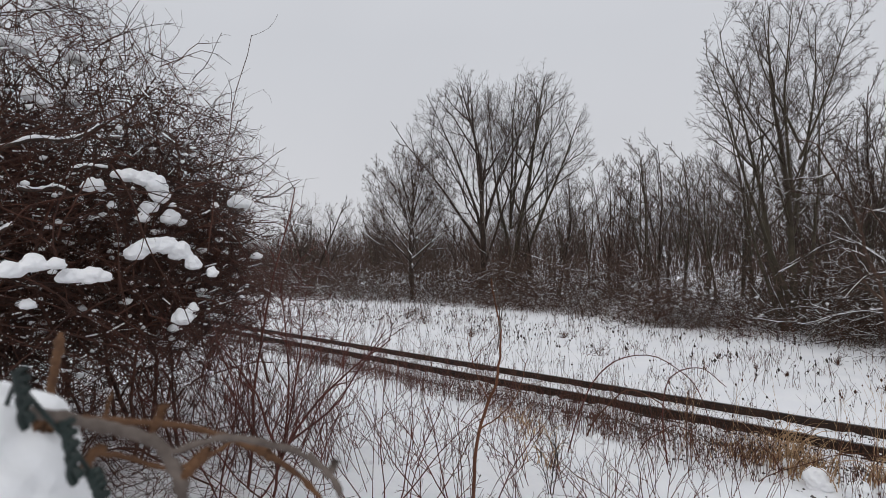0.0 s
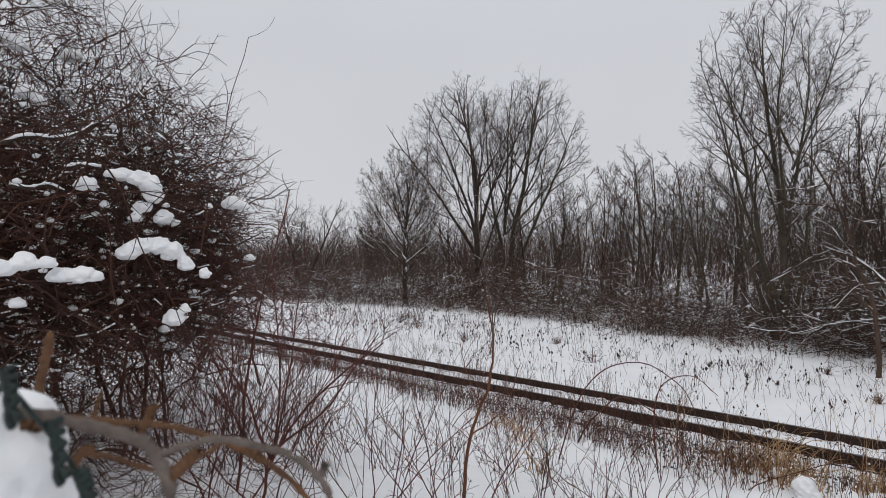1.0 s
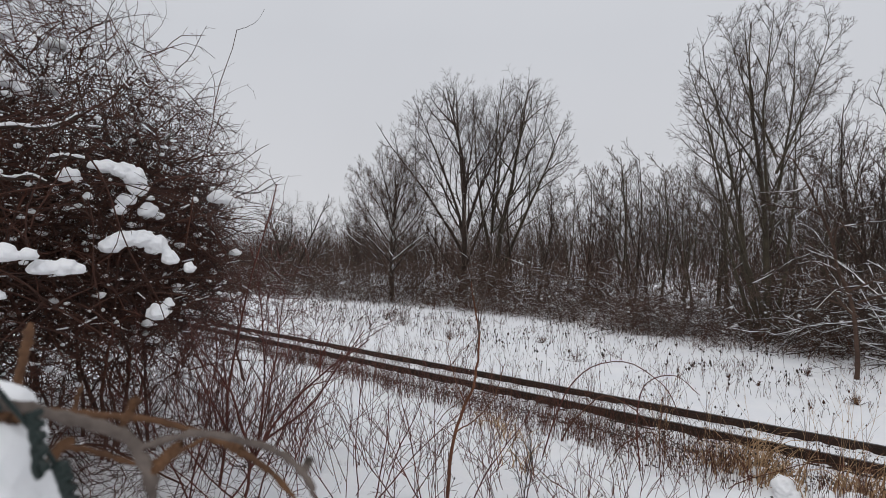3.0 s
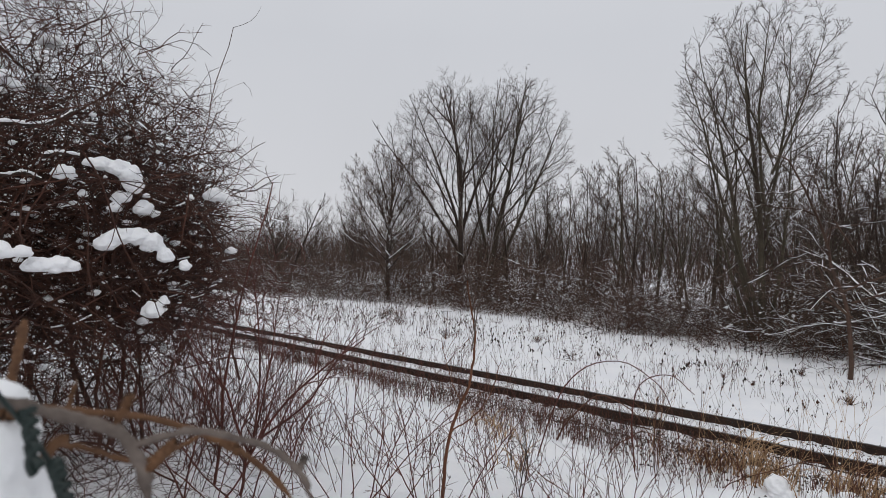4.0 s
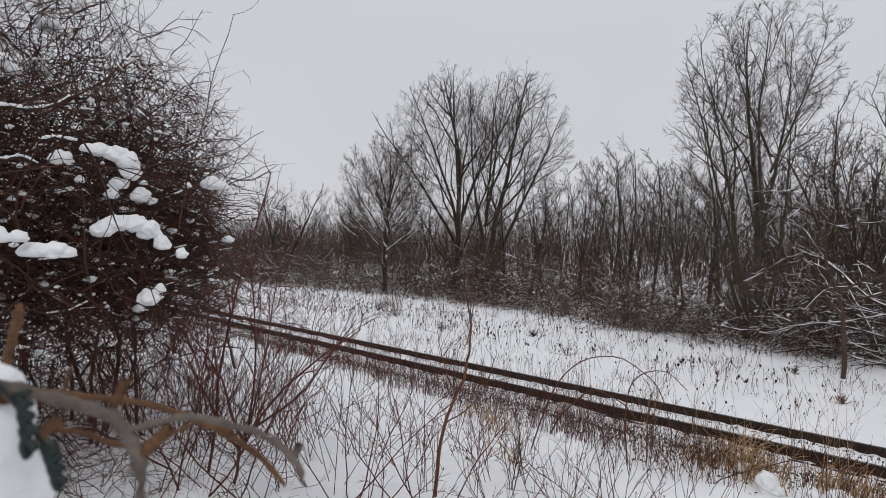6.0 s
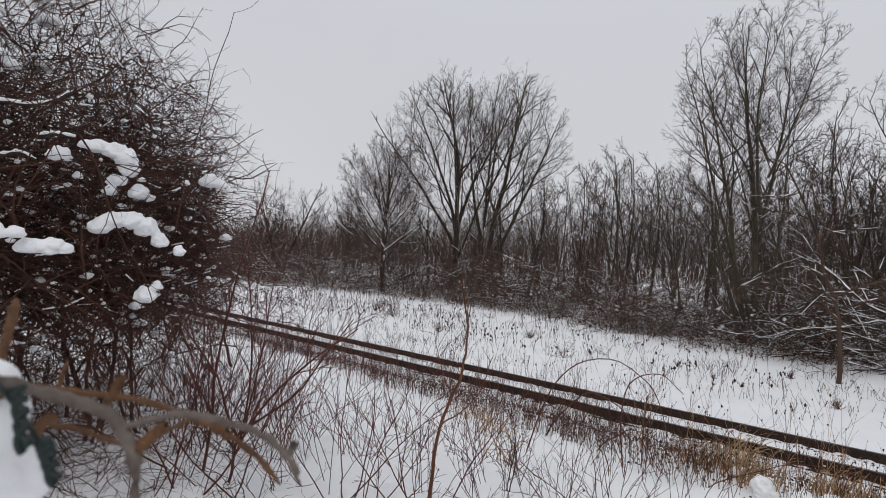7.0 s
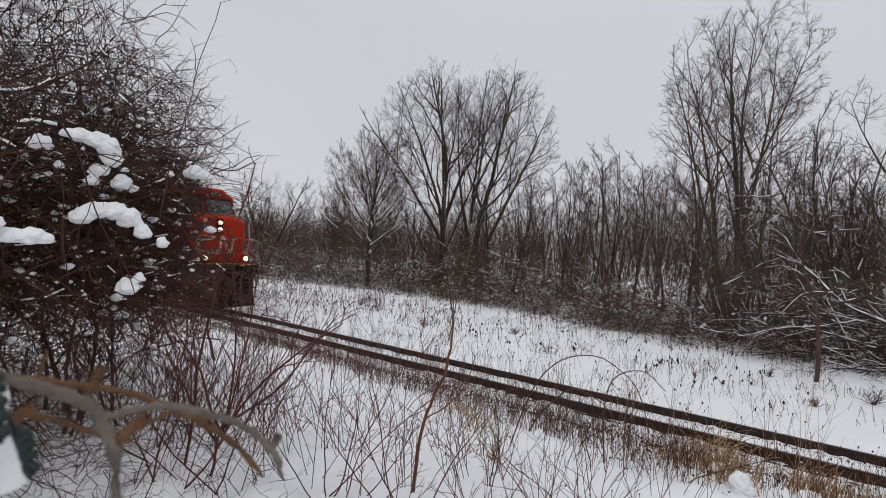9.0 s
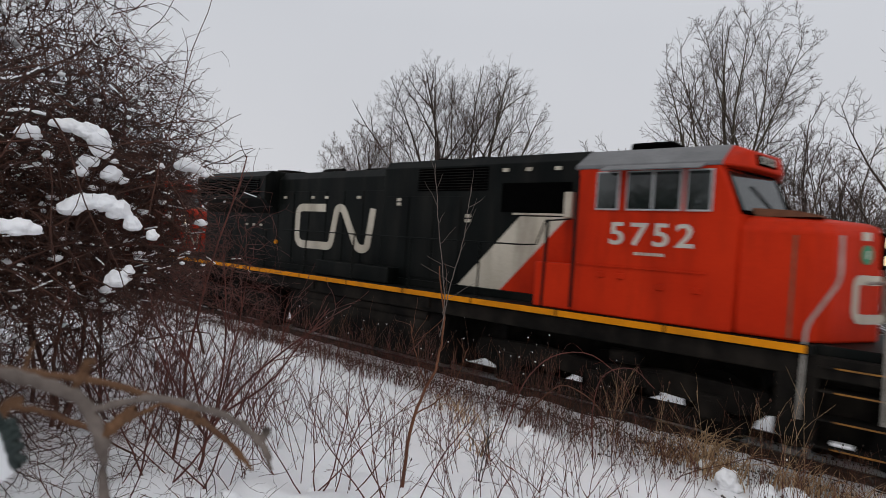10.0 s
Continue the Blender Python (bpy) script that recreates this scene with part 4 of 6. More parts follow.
def build_clumps(rg):
    big, small = "rounded white snow clump resting on the thicket's branches", "small white snow clump caught on twigs"
    snow_blob(rg, [(-4.60, 1.36, 2.83, 0.085, 0.9), (-4.57, 1.45, 2.88, 0.095, 0.8), (-4.54, 1.55, 2.88, 0.09, 0.9), (-4.52, 1.64, 2.83, 0.09, 1.0), (-4.49, 1.72, 2.74, 0.06, 1.1), (-4.44, 1.85, 2.67, 0.045, 1.1)], big, 0.98)
    snow_blob(rg, [(-4.16, 0.55, 2.73, 0.08, 0.8), (-4.14, 0.66, 2.76, 0.08, 0.8), (-4.13, 0.77, 2.76, 0.06, 0.8)], big, 0.98)
    snow_blob(rg, [(-4.20, 0.86, 2.68, 0.08, 0.75), (-4.20, 0.96, 2.68, 0.085, 0.8), (-4.19, 1.04, 2.67, 0.055, 0.8)], big, 0.98)
    snow_blob(rg, [(-4.80, 1.38, 3.42, 0.085, 0.7), (-4.77, 1.48, 3.40, 0.085, 0.8), (-4.75, 1.55, 3.35, 0.09, 1.0), (-4.74, 1.58, 3.27, 0.075, 1.0), (-4.82, 1.30, 3.43, 0.05, 0.8)], big, 0.98)
    snow_blob(rg, [(-5.61, 2.60, 3.34, 0.095, 0.9), (-5.60, 2.69, 3.33, 0.075, 0.9)], big, 0.9)
    snow_blob(rg, [(-4.87, 1.15, 3.33, 0.08, 0.9)], big, 0.98)
    snow_blob(rg, [(-4.77, 1.50, 3.18, 0.075, 0.8), (-4.78, 1.46, 3.10, 0.05, 1.0)], small, 0.99)
    snow_blob(rg, [(-4.72, 1.64, 3.10, 0.065, 1.0)], small, 0.99)
    snow_blob(rg, [(-4.51, 1.65, 2.33, 0.075, 1.0), (-4.50, 1.72, 2.40, 0.045, 1.0)], small, 0.99)
    snow_blob(rg, [(-5.71, 2.41, 3.31, 0.04, 1.0)], small, 0.9)
    snow_blob(rg, [(-5.54, 2.78, 3.27, 0.035, 1.0)], small, 0.9)
    snow_blob(rg, [(-5.87, 1.26, 4.57, 0.085, 0.8)], small, 0.99)
    snow_blob(rg, [(-5.45, 0.72, 4.47, 0.10, 0.7), (-5.45, 0.82, 4.44, 0.07, 0.7)], small, 0.99)
    snow_blob(rg, [(-5.87, 1.24, 4.19, 0.07, 0.9)], small, 0.99)
    snow_blob(rg, [(-4.25, 0.65, 2.52, 0.045, 0.9)], small, 0.99)
    snow_blob(rg, [(-4.9, 1.28, 3.20, 0.035, 1.0)], small, 0.99)
    snow_blob(rg, [(-5.3, 0.85, 4.05, 0.08, 0.8), (-5.3, 0.93, 4.0, 0.06, 0.8)], small, 0.99)
    # a snowy dead branch in the thicket
    for way in ([(-5.0, 0.62, 3.58), (-4.97, 0.80, 3.66), (-4.95, 0.98, 3.67), (-4.92, 1.12, 3.73), (-4.9, 1.2, 3.80)],
                [(-4.95, 0.70, 3.30), (-4.93, 0.82, 3.29), (-4.91, 0.92, 3.32), (-4.9, 1.02, 3.28)],
                [(-4.9, 1.02, 3.45), (-4.87, 1.12, 3.48), (-4.84, 1.24, 3.47)],
                [(-4.62, 0.2, 2.95), (-4.6, 0.36, 2.98), (-4.58, 0.5, 2.96), (-4.55, 0.62, 3.02)]):
        pts = curve_through(way, 16)[None]
        br = tagged(new("dead_branch"), "bare dead branch with snow along its top", "branch", "snowy dead branches in the thicket")
        raw("wood", *chains(pts, np.linspace(0.015, 0.007, 16)[None], 6), BARK, br)
        q = np.clip(rg.uniform(0.2, 1.3, 16), 0.35, 1.1)
        raw("snow_cover", *chains(pts + np.array([0, 0, 0.016]), (np.linspace(0.018, 0.012, 16) * q)[None], 6), SNOW_CLUMP, br, "white snow lying along the branch", smooth=True)
    # lumps on the ground
    for x, y, r, q in ((-2.0, 8.55, 0.145, 1.0), (-4.5, 7.5, 0.08, 0.9), (-1.5, 8.3, 0.17, 0.7), (-1.2, 8.6, 0.15, 0.7), (-2.4, 9.0, 0.10, 0.8)):
        ob = snow_blob(rg, [(x, y, float(ground_z(x, y)) + r * 0.75, r, q), (x + r * 0.9, y - r * 0.1, float(ground_z(x, y)) + r * 0.2, r * 0.6, q * 0.8), (x, y, float(ground_z(x, y)) + r * 0.1, r * 0.8, q * 0.8)], "rounded snow cap on a tussock by the track")
        ob["group"] = "snow caps along the track"
    n = 60
    for i in range(n):
        x, y = rg.uniform(-7.5, -3.6), rg.uniform(1.4, 4.2)
        if i % 4 == 0:
            r = rg.uniform(0.05, 0.12)
            ob = snow_blob(rg, [(x, y, float(ground_z(x, y)) + r * 0.3, r, 0.9)], "small snow cap on low twigs of the bank")
            ob["group"] = "snow caps on the bank"


# ---- young stems on the bank ----
def build_saplings(rg):
    def sapling(label, foot, roots, lv, wood, twigs):
        ob = make_tree(rg, "sapling", label, roots, lv, wood, twigs, 0.0, category="sapling", split=1, stem="stem")
        return place(ob, *foot, sink=0.04)
    fine = lambda n1, n2, sp=30, first=0.25, long=0.36: [dict(steps=10, wobble=0.085, rise=0.03, taper=0.35, count=n1, spread=sp, length=long, thick=0.55, first=first, drop=0.4, least=0.0025),
                                              dict(steps=5, wobble=0.13, rise=0.05, taper=0.4, count=n2, spread=sp, length=0.45, thick=0.6, first=0.2, least=0.0022),
                                              dict(steps=3, wobble=0.1, rise=0.03, taper=0.5)]
    # a fan of dark red stems: built across the slope
    R = np.array([0.70, 0.71, 0.0])

    def fan(angles, length, rad):
        return [(tuple(R * rg.uniform(-0.28, 0.28)), tuple(R * math.tan(radians(a)) + np.array([rg.normal(0, 0.06), rg.normal(0, 0.06), 1])), length * rg.uniform(0.85, 1.15), rad * rg.uniform(0.8, 1.1)) for a in angles]
    def forked(length, rad, angles):
        return [(tuple(np.array([0.09, 0.07, 0.48]) * rg.uniform(0.45, 1.0)), tuple(lean(a, rg.normal(0, 0.15))), length * k * rg.uniform(0.92, 1.08), rad * rg.uniform(0.75, 1.1)) for a, k in angles]
    sapling("multi-stemmed dark red bare sapling on the snowy bank", (-4.42, 2.31), [((0, 0, 0), (0.09, 0.07, 0.5), 0.52, 0.017)] + forked(1.45, 0.0125, ((31, 1.22), (41, 0.9), (15, 0.95), (0, 1.0), (-22, 0.8), (-38, 0.6))), fine(6, 3), REDSTEM, REDSTEM)
    sapling("tall thin dark red bare sapling", (-4.57, 2.17), [((0, 0, 0), tuple(lean(9)), 2.6, 0.014)], fine(9, 2, 35, 0.3, 0.09), REDSTEM, REDSTEM)
    sapling("low bare red shrub on the snowy bank", (-4.05, 1.95), fan((-50, -28, 10, 32, 46), 1.3, 0.008), fine(7, 4), REDSTEM, REDSTEM)
    sapling("slim dark red bare shoots crossing each other", (-3.75, 2.95), fan((-38, -20, 12, 30, 42), 1.25, 0.0075), fine(5, 3), REDSTEM, REDSTEM)
    sapling("slim dark red bare shoots crossing each other", (-3.3, 3.35), fan((-44, -26, -8, 22), 1.15, 0.007), fine(5, 3), REDSTEM, REDSTEM)
    # the crooked orange-brown sapling and its pale shoots
    stick = tagged(new("sapling"), "slender crooked orange-brown sapling with upright shoots", "sapling")
    for name, way, r0, r1, material in (
            ("stem", [(-3.85, 4.12, 0.36), (-3.80, 4.16, 1.04), (-3.66, 4.28, 1.57), (-3.62, 4.30, 2.01), (-3.68, 4.24, 2.54)], 0.019, 0.006, ORANGE_STEM),
            ("shoot", [(-3.62, 4.29, 2.02), (-3.61, 4.27, 2.30), (-3.69, 4.21, 2.95), (-3.75, 4.17, 3.53)], 0.006, 0.003, GREY_TWIG),
            ("shoot", [(-3.64, 4.29, 1.85), (-3.58, 4.31, 2.30), (-3.50, 4.38, 2.85), (-3.47, 4.41, 3.33)], 0.006, 0.003, GREY_TWIG),
            ("shoot", [(-3.79, 4.17, 1.08), (-3.66, 4.30, 1.20), (-3.52, 4.42, 1.42), (-3.45, 4.50, 1.75)], 0.008, 0.003, ORANGE_STEM),
            ("shoot", [(-3.72, 4.22, 1.36), (-3.80, 4.15, 1.62), (-3.86, 4.08, 1.98)], 0.006, 0.003, ORANGE_STEM)):
        p = curve_through(way, 22)
        raw(name, *chains((p + rg.normal(0, 0.004, p.shape))[None], np.linspace(r0, r1, 22)[None], 6), material, stick, smooth=True)
        q = p[6:-1:2]
        lv = grow(rg, q, rg.normal(0, 0.7, (len(q), 3)) + np.array([0, 0, 0.8]), rg.uniform(0.1, 0.42, len(q)), np.full(len(q), 0.0032), [dict(steps=4, wobble=0.12, rise=0.05, taper=0.5)])
        tagged(raw("spray", *chains(*lv[0], 3), material, stick), kind="stuff")
    for i in range(13):
        x = rg.uniform(-5.6, -2.2)
        y = rg.uniform(2.6, 5.8) if x > -4.5 else rg.uniform(2.2, 3.6)
        sapling("low red-brown bare shoots on the snowy bank", (x, y), fan(rg.uniform(-45, 50, 3), rg.uniform(0.5, 1.15), 0.0055), fine(5, 2), REDSTEM if i % 3 else WEED, REDSTEM if i % 2 else WEED)
    for i in range(6):
        x, y = rg.uniform(-9.5, -5.8), rg.uniform(3.0, 5.2)
        sapling("low dark bare shoots at the foot of the bank", (x, y), fan(rg.uniform(-45, 50, 5), rg.uniform(0.7, 1.3), 0.008), fine(7, 5), THICKET, THICKET)
    # the tall dark weed and the arching canes by the track
    sapling("tall dark dry weed with curled leaves", (-3.15, 6.8), fan((-6, 2, 8), 1.15, 0.007), fine(9, 3, 35), WEED, SEED)
    sapling("dark dry weed with curled leaves", (-3.66, 4.75), fan((-12, 3, 12), 0.75, 0.007), fine(11, 5, 40, 0.1), SEED, SEED)
    a = np.linspace(0, 1, 14)
    for (x0, y0), (x1, y1), h, r in (((-5.2, 8.3), (-3.1, 7.4), 1.05, 0.012), ((-4.2, 8.2), (-3.0, 8.0), 0.5, 0.009), ((-6.4, 6.6), (-5.0, 6.8), 0.6, 0.006), ((-2.6, 8.0), (-0.4, 8.6), 0.62, 0.006)):
        p = np.stack([x0 + (x1 - x0) * a, y0 + (y1 - y0) * a, ground_z(x0, y0) + h * np.sin(a * 2.6) ** 0.9 + 0.02 * np.sin(a * 17)], 1)[None]
        cane = tagged(new("bramble_cane"), "long arching brown bramble cane over the snow", "bramble")
        raw("cane", *chains(p, np.full((1, 14), r) * np.linspace(1.2, 0.5, 14), 5), WEED, cane)
    for way in ([(-4.0, 5.98, 0.35), (-3.87, 6.07, 0.87), (-3.72, 6.16, 1.24), (-3.48, 6.3, 1.49), (-3.14, 6.48, 1.55), (-2.85, 6.61, 1.37), (-2.71, 6.67, 1.2), (-2.61, 6.71, 0.89), (-2.56, 6.74, 0.55)],
                [(-3.0, 6.5, 0.3), (-3.05, 6.52, 0.9), (-2.98, 6.6, 1.3), (-2.7, 6.75, 1.42), (-2.45, 6.85, 1.22)]):
        cane = tagged(new("bramble_cane"), "tall arching dark bramble cane beside the track", "bramble")
        p = curve_through(way, 26)[None]
        raw("cane", *chains(p, np.linspace(0.009, 0.004, 26)[None], 5), REDSTEM, cane)
        q = p[0, 4:-1:2]
        lv = grow(rg, q, rg.normal(0, 1, (len(q), 3)) + np.array([0, 0, 0.5]), rg.uniform(0.06, 0.22, len(q)), np.full(len(q), 0.003), [dict(steps=3, wobble=0.2, rise=0.0, taper=0.5)])
        tagged(raw("spray", *chains(*lv[0], 3), REDSTEM, cane), kind="stuff")


def ribbons(rg, base, height, bend, width):
    """Bent dry grass blades."""
    n, s = len(base), 7
    a = rg.uniform(0, 6.28, n)
    d = np.stack([np.cos(a), np.sin(a), np.zeros(n)], 1)
    u = np.linspace(0, 1, s)
    ang = 0.15 + bend[:, None] * u[None] ** 1.6
    seg = (height / (s - 1))[:, None]
    hz = np.concatenate([np.zeros((n, 1)), np.cumsum(np.sin(ang[:, 1:]) * seg, 1)], 1)
    vt = np.concatenate([np.zeros((n, 1)), np.cumsum(np.cos(ang[:, 1:]) * seg, 1)], 1)
    p = base[:, None] + d[:, None] * hz[..., None] + np.array([0, 0, 1.0]) * vt[..., None]
    return chains(p, width[:, None] * np.linspace(1, 0.25, s)[None], 3)


def weeds(rg, name, label, x, y, h, r, material, heads=0.0, head_r=0.02, lean=0.12, side=3, kids=True, head_mat=None, head_q=1.6, snowy=0.0):
    open_snow = (y > 8.9) | (np.abs(x / y + 0.234) > 0.034)
    x, y, h = x[open_snow], y[open_snow], h[open_snow]
    n = len(x)
    pos = np.stack([x, y, ground_z(x, y) - 0.02], 1)
    way = np.stack([rg.normal(0, lean, n), rg.normal(0, lean, n), np.ones(n)], 1)
    lv = grow(rg, pos, way, h, np.full(n, r), [dict(steps=4, wobble=0.06, rise=0.0, taper=0.5, count=side, spread=32, length=0.42, thick=0.7, first=0.35, least=r * 0.55), dict(steps=3, wobble=0.1, rise=0.06, taper=0.6)])
    v, f = merged([chains(p, q, 3) for p, q in (lv if kids else lv[:1])])
    ob = tagged(raw(name, v, f, material), label, "weeds", kind="stuff")
    if heads:
        tip = np.concatenate([lv[0][0][:, -1], lv[1][0][:, -1]] if kids else [lv[0][0][:, -1]])
        tip = tip[rg.uniform(0, 1, len(tip)) < heads]
        if snowy:
            c = tip[rg.uniform(0, 1, len(tip)) < snowy] + np.array([0, 0, head_r])
            tagged(raw("snow_tips", *pellets(c, rg.uniform(0.007, 0.015, len(c)), rg, 0.9), SNOW_CLUMP, smooth=True), "dabs of snow on dry seed heads", "snow", kind="stuff")
        v, f = lumps(tip, rg.uniform(0.6, 1.3, len(tip)) * head_r, rg, head_q)
        tagged(raw(name.replace("stalks", "") + "seed_heads", v, f, head_mat or SEED), "dry dark seed heads on the weeds", "weeds", kind="stuff")
    return ob


def build_weeds(rg):
    # red-brown stand along the near shoulder
    n = 620
    x = -1 - 24 * rg.beta(1.1, 1.3, n)
    y = np.clip(8.8 + rg.normal(0, 0.42, n), lip_y(x) - 0.1, 9.55)
    weeds(rg, "shoulder_weed_stalks", "dense red-brown dry weed stalks on the track's shoulder", x, y, rg.uniform(0.2, 0.55, n), 0.0048, WEED, 0.25, 0.012, 0.24, 4)
    n = 430
    x = -2 - 14 * rg.beta(1.1, 1.3, n)
    weeds(rg, "low_weed_stalks", "low red-brown dry stalks beside the rail", x, np.clip(8.95 + rg.normal(0, 0.28, n), 8.2, 9.55), rg.uniform(0.12, 0.42, n), 0.0044, WEED, 0.3, 0.011, 0.3, 3)
    n = 300
    x = -4 - 11.5 * rg.beta(1.2, 1.2, n)
    y = np.clip(8.6 + rg.normal(0, 0.4, n), lip_y(x) - 0.2, 9.5)
    weeds(rg, "red_weed_stalks", "upright dark red dry stalks beside the rail", x, y, 0.35 + 0.85 * rg.uniform(0, 1, n) ** 1.8, 0.0046, REDSTEM, 0.15, 0.011, 0.12, 4)
    n = 280
    x = rg.uniform(-5.5, 0.3, n)
    y = np.clip(8.5 + rg.normal(0, 0.55, n), 6.6, 9.6)
    weeds(rg, "near_weed_stalks", "thin brown dry weed stalks in the snow", x, y, rg.uniform(0.3, 0.9, n), 0.0032, WEED, 0.3, 0.011, 0.12, 4)
    n = 115
    x, y = rg.uniform(-6.5, -0.8, n), rg.uniform(2.6, 7.4, n)
    weeds(rg, "bank_weed_stalks", "sparse thin dark weed stalks on the snowy bank", x, y, rg.uniform(0.35, 1.0, n), 0.0046, REDSTEM, 0.25, 0.008, 0.40, 4)
    n = 130
    x, y = rg.uniform(-11, -1.4, n), rg.uniform(7.5, 9.3, n)
    weeds(rg, "tall_weed_stalks", "tall slender weeds with snow-tipped heads", x, y, rg.uniform(0.9, 1.35, n), 0.0038, WEED, 0.4, 0.012, 0.1, 3, head_mat=SEED, snowy=0.2)
    n = 120
    x, y = rg.uniform(-7.5, -3.9, n), rg.uniform(1.5, 4.4, n)
    weeds(rg, "bank_red_stalks", "thin red-brown stems crossing each other on the bank", x, y, rg.uniform(0.5, 1.4, n), 0.0048, REDSTEM, 0.0, lean=0.42, side=4)
    n = 22
    x, y = rg.uniform(-3.9, -1.0, n), rg.uniform(8.2, 9.2, n)
    weeds(rg, "tall_grass_stalks", "tall pale dry grass stems with drooping heads", x, y, rg.uniform(0.9, 1.55, n), 0.0036, STRAW, 0.5, 0.013, 0.13, 3, head_mat=WEED, head_q=1.8)
    # the open strip beyond the track
    mx, my = -3 - 27 * rg.beta(1.5, 1.1, 60), 13.4 + 8.2 * rg.beta(1.3, 1.3, 60)
    n = 620
    k = rg.integers(60, size=n)
    weeds(rg, "strip_weed_stalks", "dry umbel weeds standing in the open snow", mx[k] + rg.normal(0, 1.1, n), np.clip(my[k] + rg.normal(0, 0.6, n), 12.9, 22), rg.uniform(0.2, 0.7, n), 0.0058, WEED, 0.6, 0.027, 0.16, 2, head_q=1.7)
    mx, my = 0.5 - 34 * rg.beta(1.1, 1.2, 170), 12.9 + 9.0 * rg.beta(1.3, 1.2, 170)
    n = 2100
    k = rg.integers(170, size=n)
    weeds(rg, "fine_grass_stalks", "fine dry grass in the open snow", mx[k] + rg.normal(0, 0.42, n), np.clip(my[k] + rg.normal(0, 0.25, n), 12.8, 22.5), rg.uniform(0.10, 0.40, n), 0.0050, WEED, 0.12, 0.014, 0.34, 1)
    n = 520
    x = rg.uniform(-46, 1, n)
    y = 21.6 + rg.normal(0, 0.45, n) + 2.6 * np.exp(-((x + 24) / 12.0) ** 2) - 0.6 * smooth_step(-12, -2, x)
    weeds(rg, "edge_weed_stalks", "red-brown weeds along the brush", x, y, rg.uniform(0.3, 0.8, n), 0.0065, WEED, 0.1, 0.02, 0.2, 3)
    # small dark tufts and one little bush in the snow
    for x, y, h, c in ((-11.8, 17.5, 0.35, 26), (-19.0, 17.4, 0.95, 20), (-2.1, 15.0, 0.28, 18), (-4.2, 15.6, 0.15, 16), (-6.3, 17.0, 0.18, 14), (-5.0, 16.0, 0.14, 12), (-9.0, 15.2, 0.5, 14), (-14.5, 15.6, 0.45, 16), (-21.5, 18.6, 0.6, 18), (-3.6, 17.8, 0.25, 18), (-1.2, 16.5, 0.4, 22), (0.1, 17.2, 0.5, 22)):
        tuft = tagged(new("weed_tuft"), "dark dry tuft poking out of the snow", "weeds", "tufts in the open snow")
        lv = grow(rg, np.zeros((c, 3)), np.stack([rg.normal(0, 0.6, c), rg.normal(0, 0.6, c), np.ones(c)], 1), rg.uniform(0.5, 1.2, c) * h, np.full(c, 0.006),
                  [dict(steps=4, wobble=0.1, rise=0.0, taper=0.5, count=5, spread=40, length=0.45, thick=0.7, first=0.2, least=0.004), dict(steps=3, wobble=0.15, rise=0, taper=0.6)])
        tagged(raw("tuft_growth", *merged([chains(p, q, 3) for p, q in lv]), WEED, tuft), kind="stuff")
        place(tuft, x, y, sink=0.02)
    # tan grass by the near rail
    for cx, cy, c, h in ((-2.55, 9.25, 90, 0.72), (-2.2, 8.9, 60, 0.55), (-1.2, 9.2, 90, 0.5), (-0.6, 9.0, 90, 0.42), (-3.1, 9.0, 50, 0.4), (-6.4, 8.0, 26, 0.5), (-5.3, 7.2, 18, 0.45), (-4.4, 6.0, 12, 0.5)):
        gx, gy = cx + rg.normal(0, 0.2, c), np.minimum(cy + rg.normal(0, 0.16, c), 9.62)
        base = np.stack([gx, gy, ground_z(gx, gy) - 0.02], 1)
        v, f = ribbons(rg, base, rg.uniform(0.5, 1.3, c) * h, rg.uniform(0.4, 2.6, c), rg.uniform(0.005, 0.013, c))
        clump = tagged(new("grass_tussock"), "bent tan dry grass tussock beside the rail", "grass", "dry grass by the track")
        tagged(raw("dry_grass", v, f, STRAW, clump), kind="stuff")


# ---- at arm's length: a wire fence's top, a vine and a cap of snow ----
def curve_through(points, n=24):
    p = np.array(points, float)
    t = np.linspace(0, len(p) - 1, n)
    i = np.clip(t.astype(int), 0, len(p) - 2)
    u = (t - i)[:, None]
    q = np.vstack([2 * p[0] - p[1], p, 2 * p[-1] - p[-2]])
    a, b, c, d = q[i], q[i + 1], q[i + 2], q[i + 3]
    return 0.5 * (2 * b + (c - a) * u + (2 * a - 5 * b + 4 * c - d) * u ** 2 + (3 * b - 3 * c + d - a) * u ** 3)


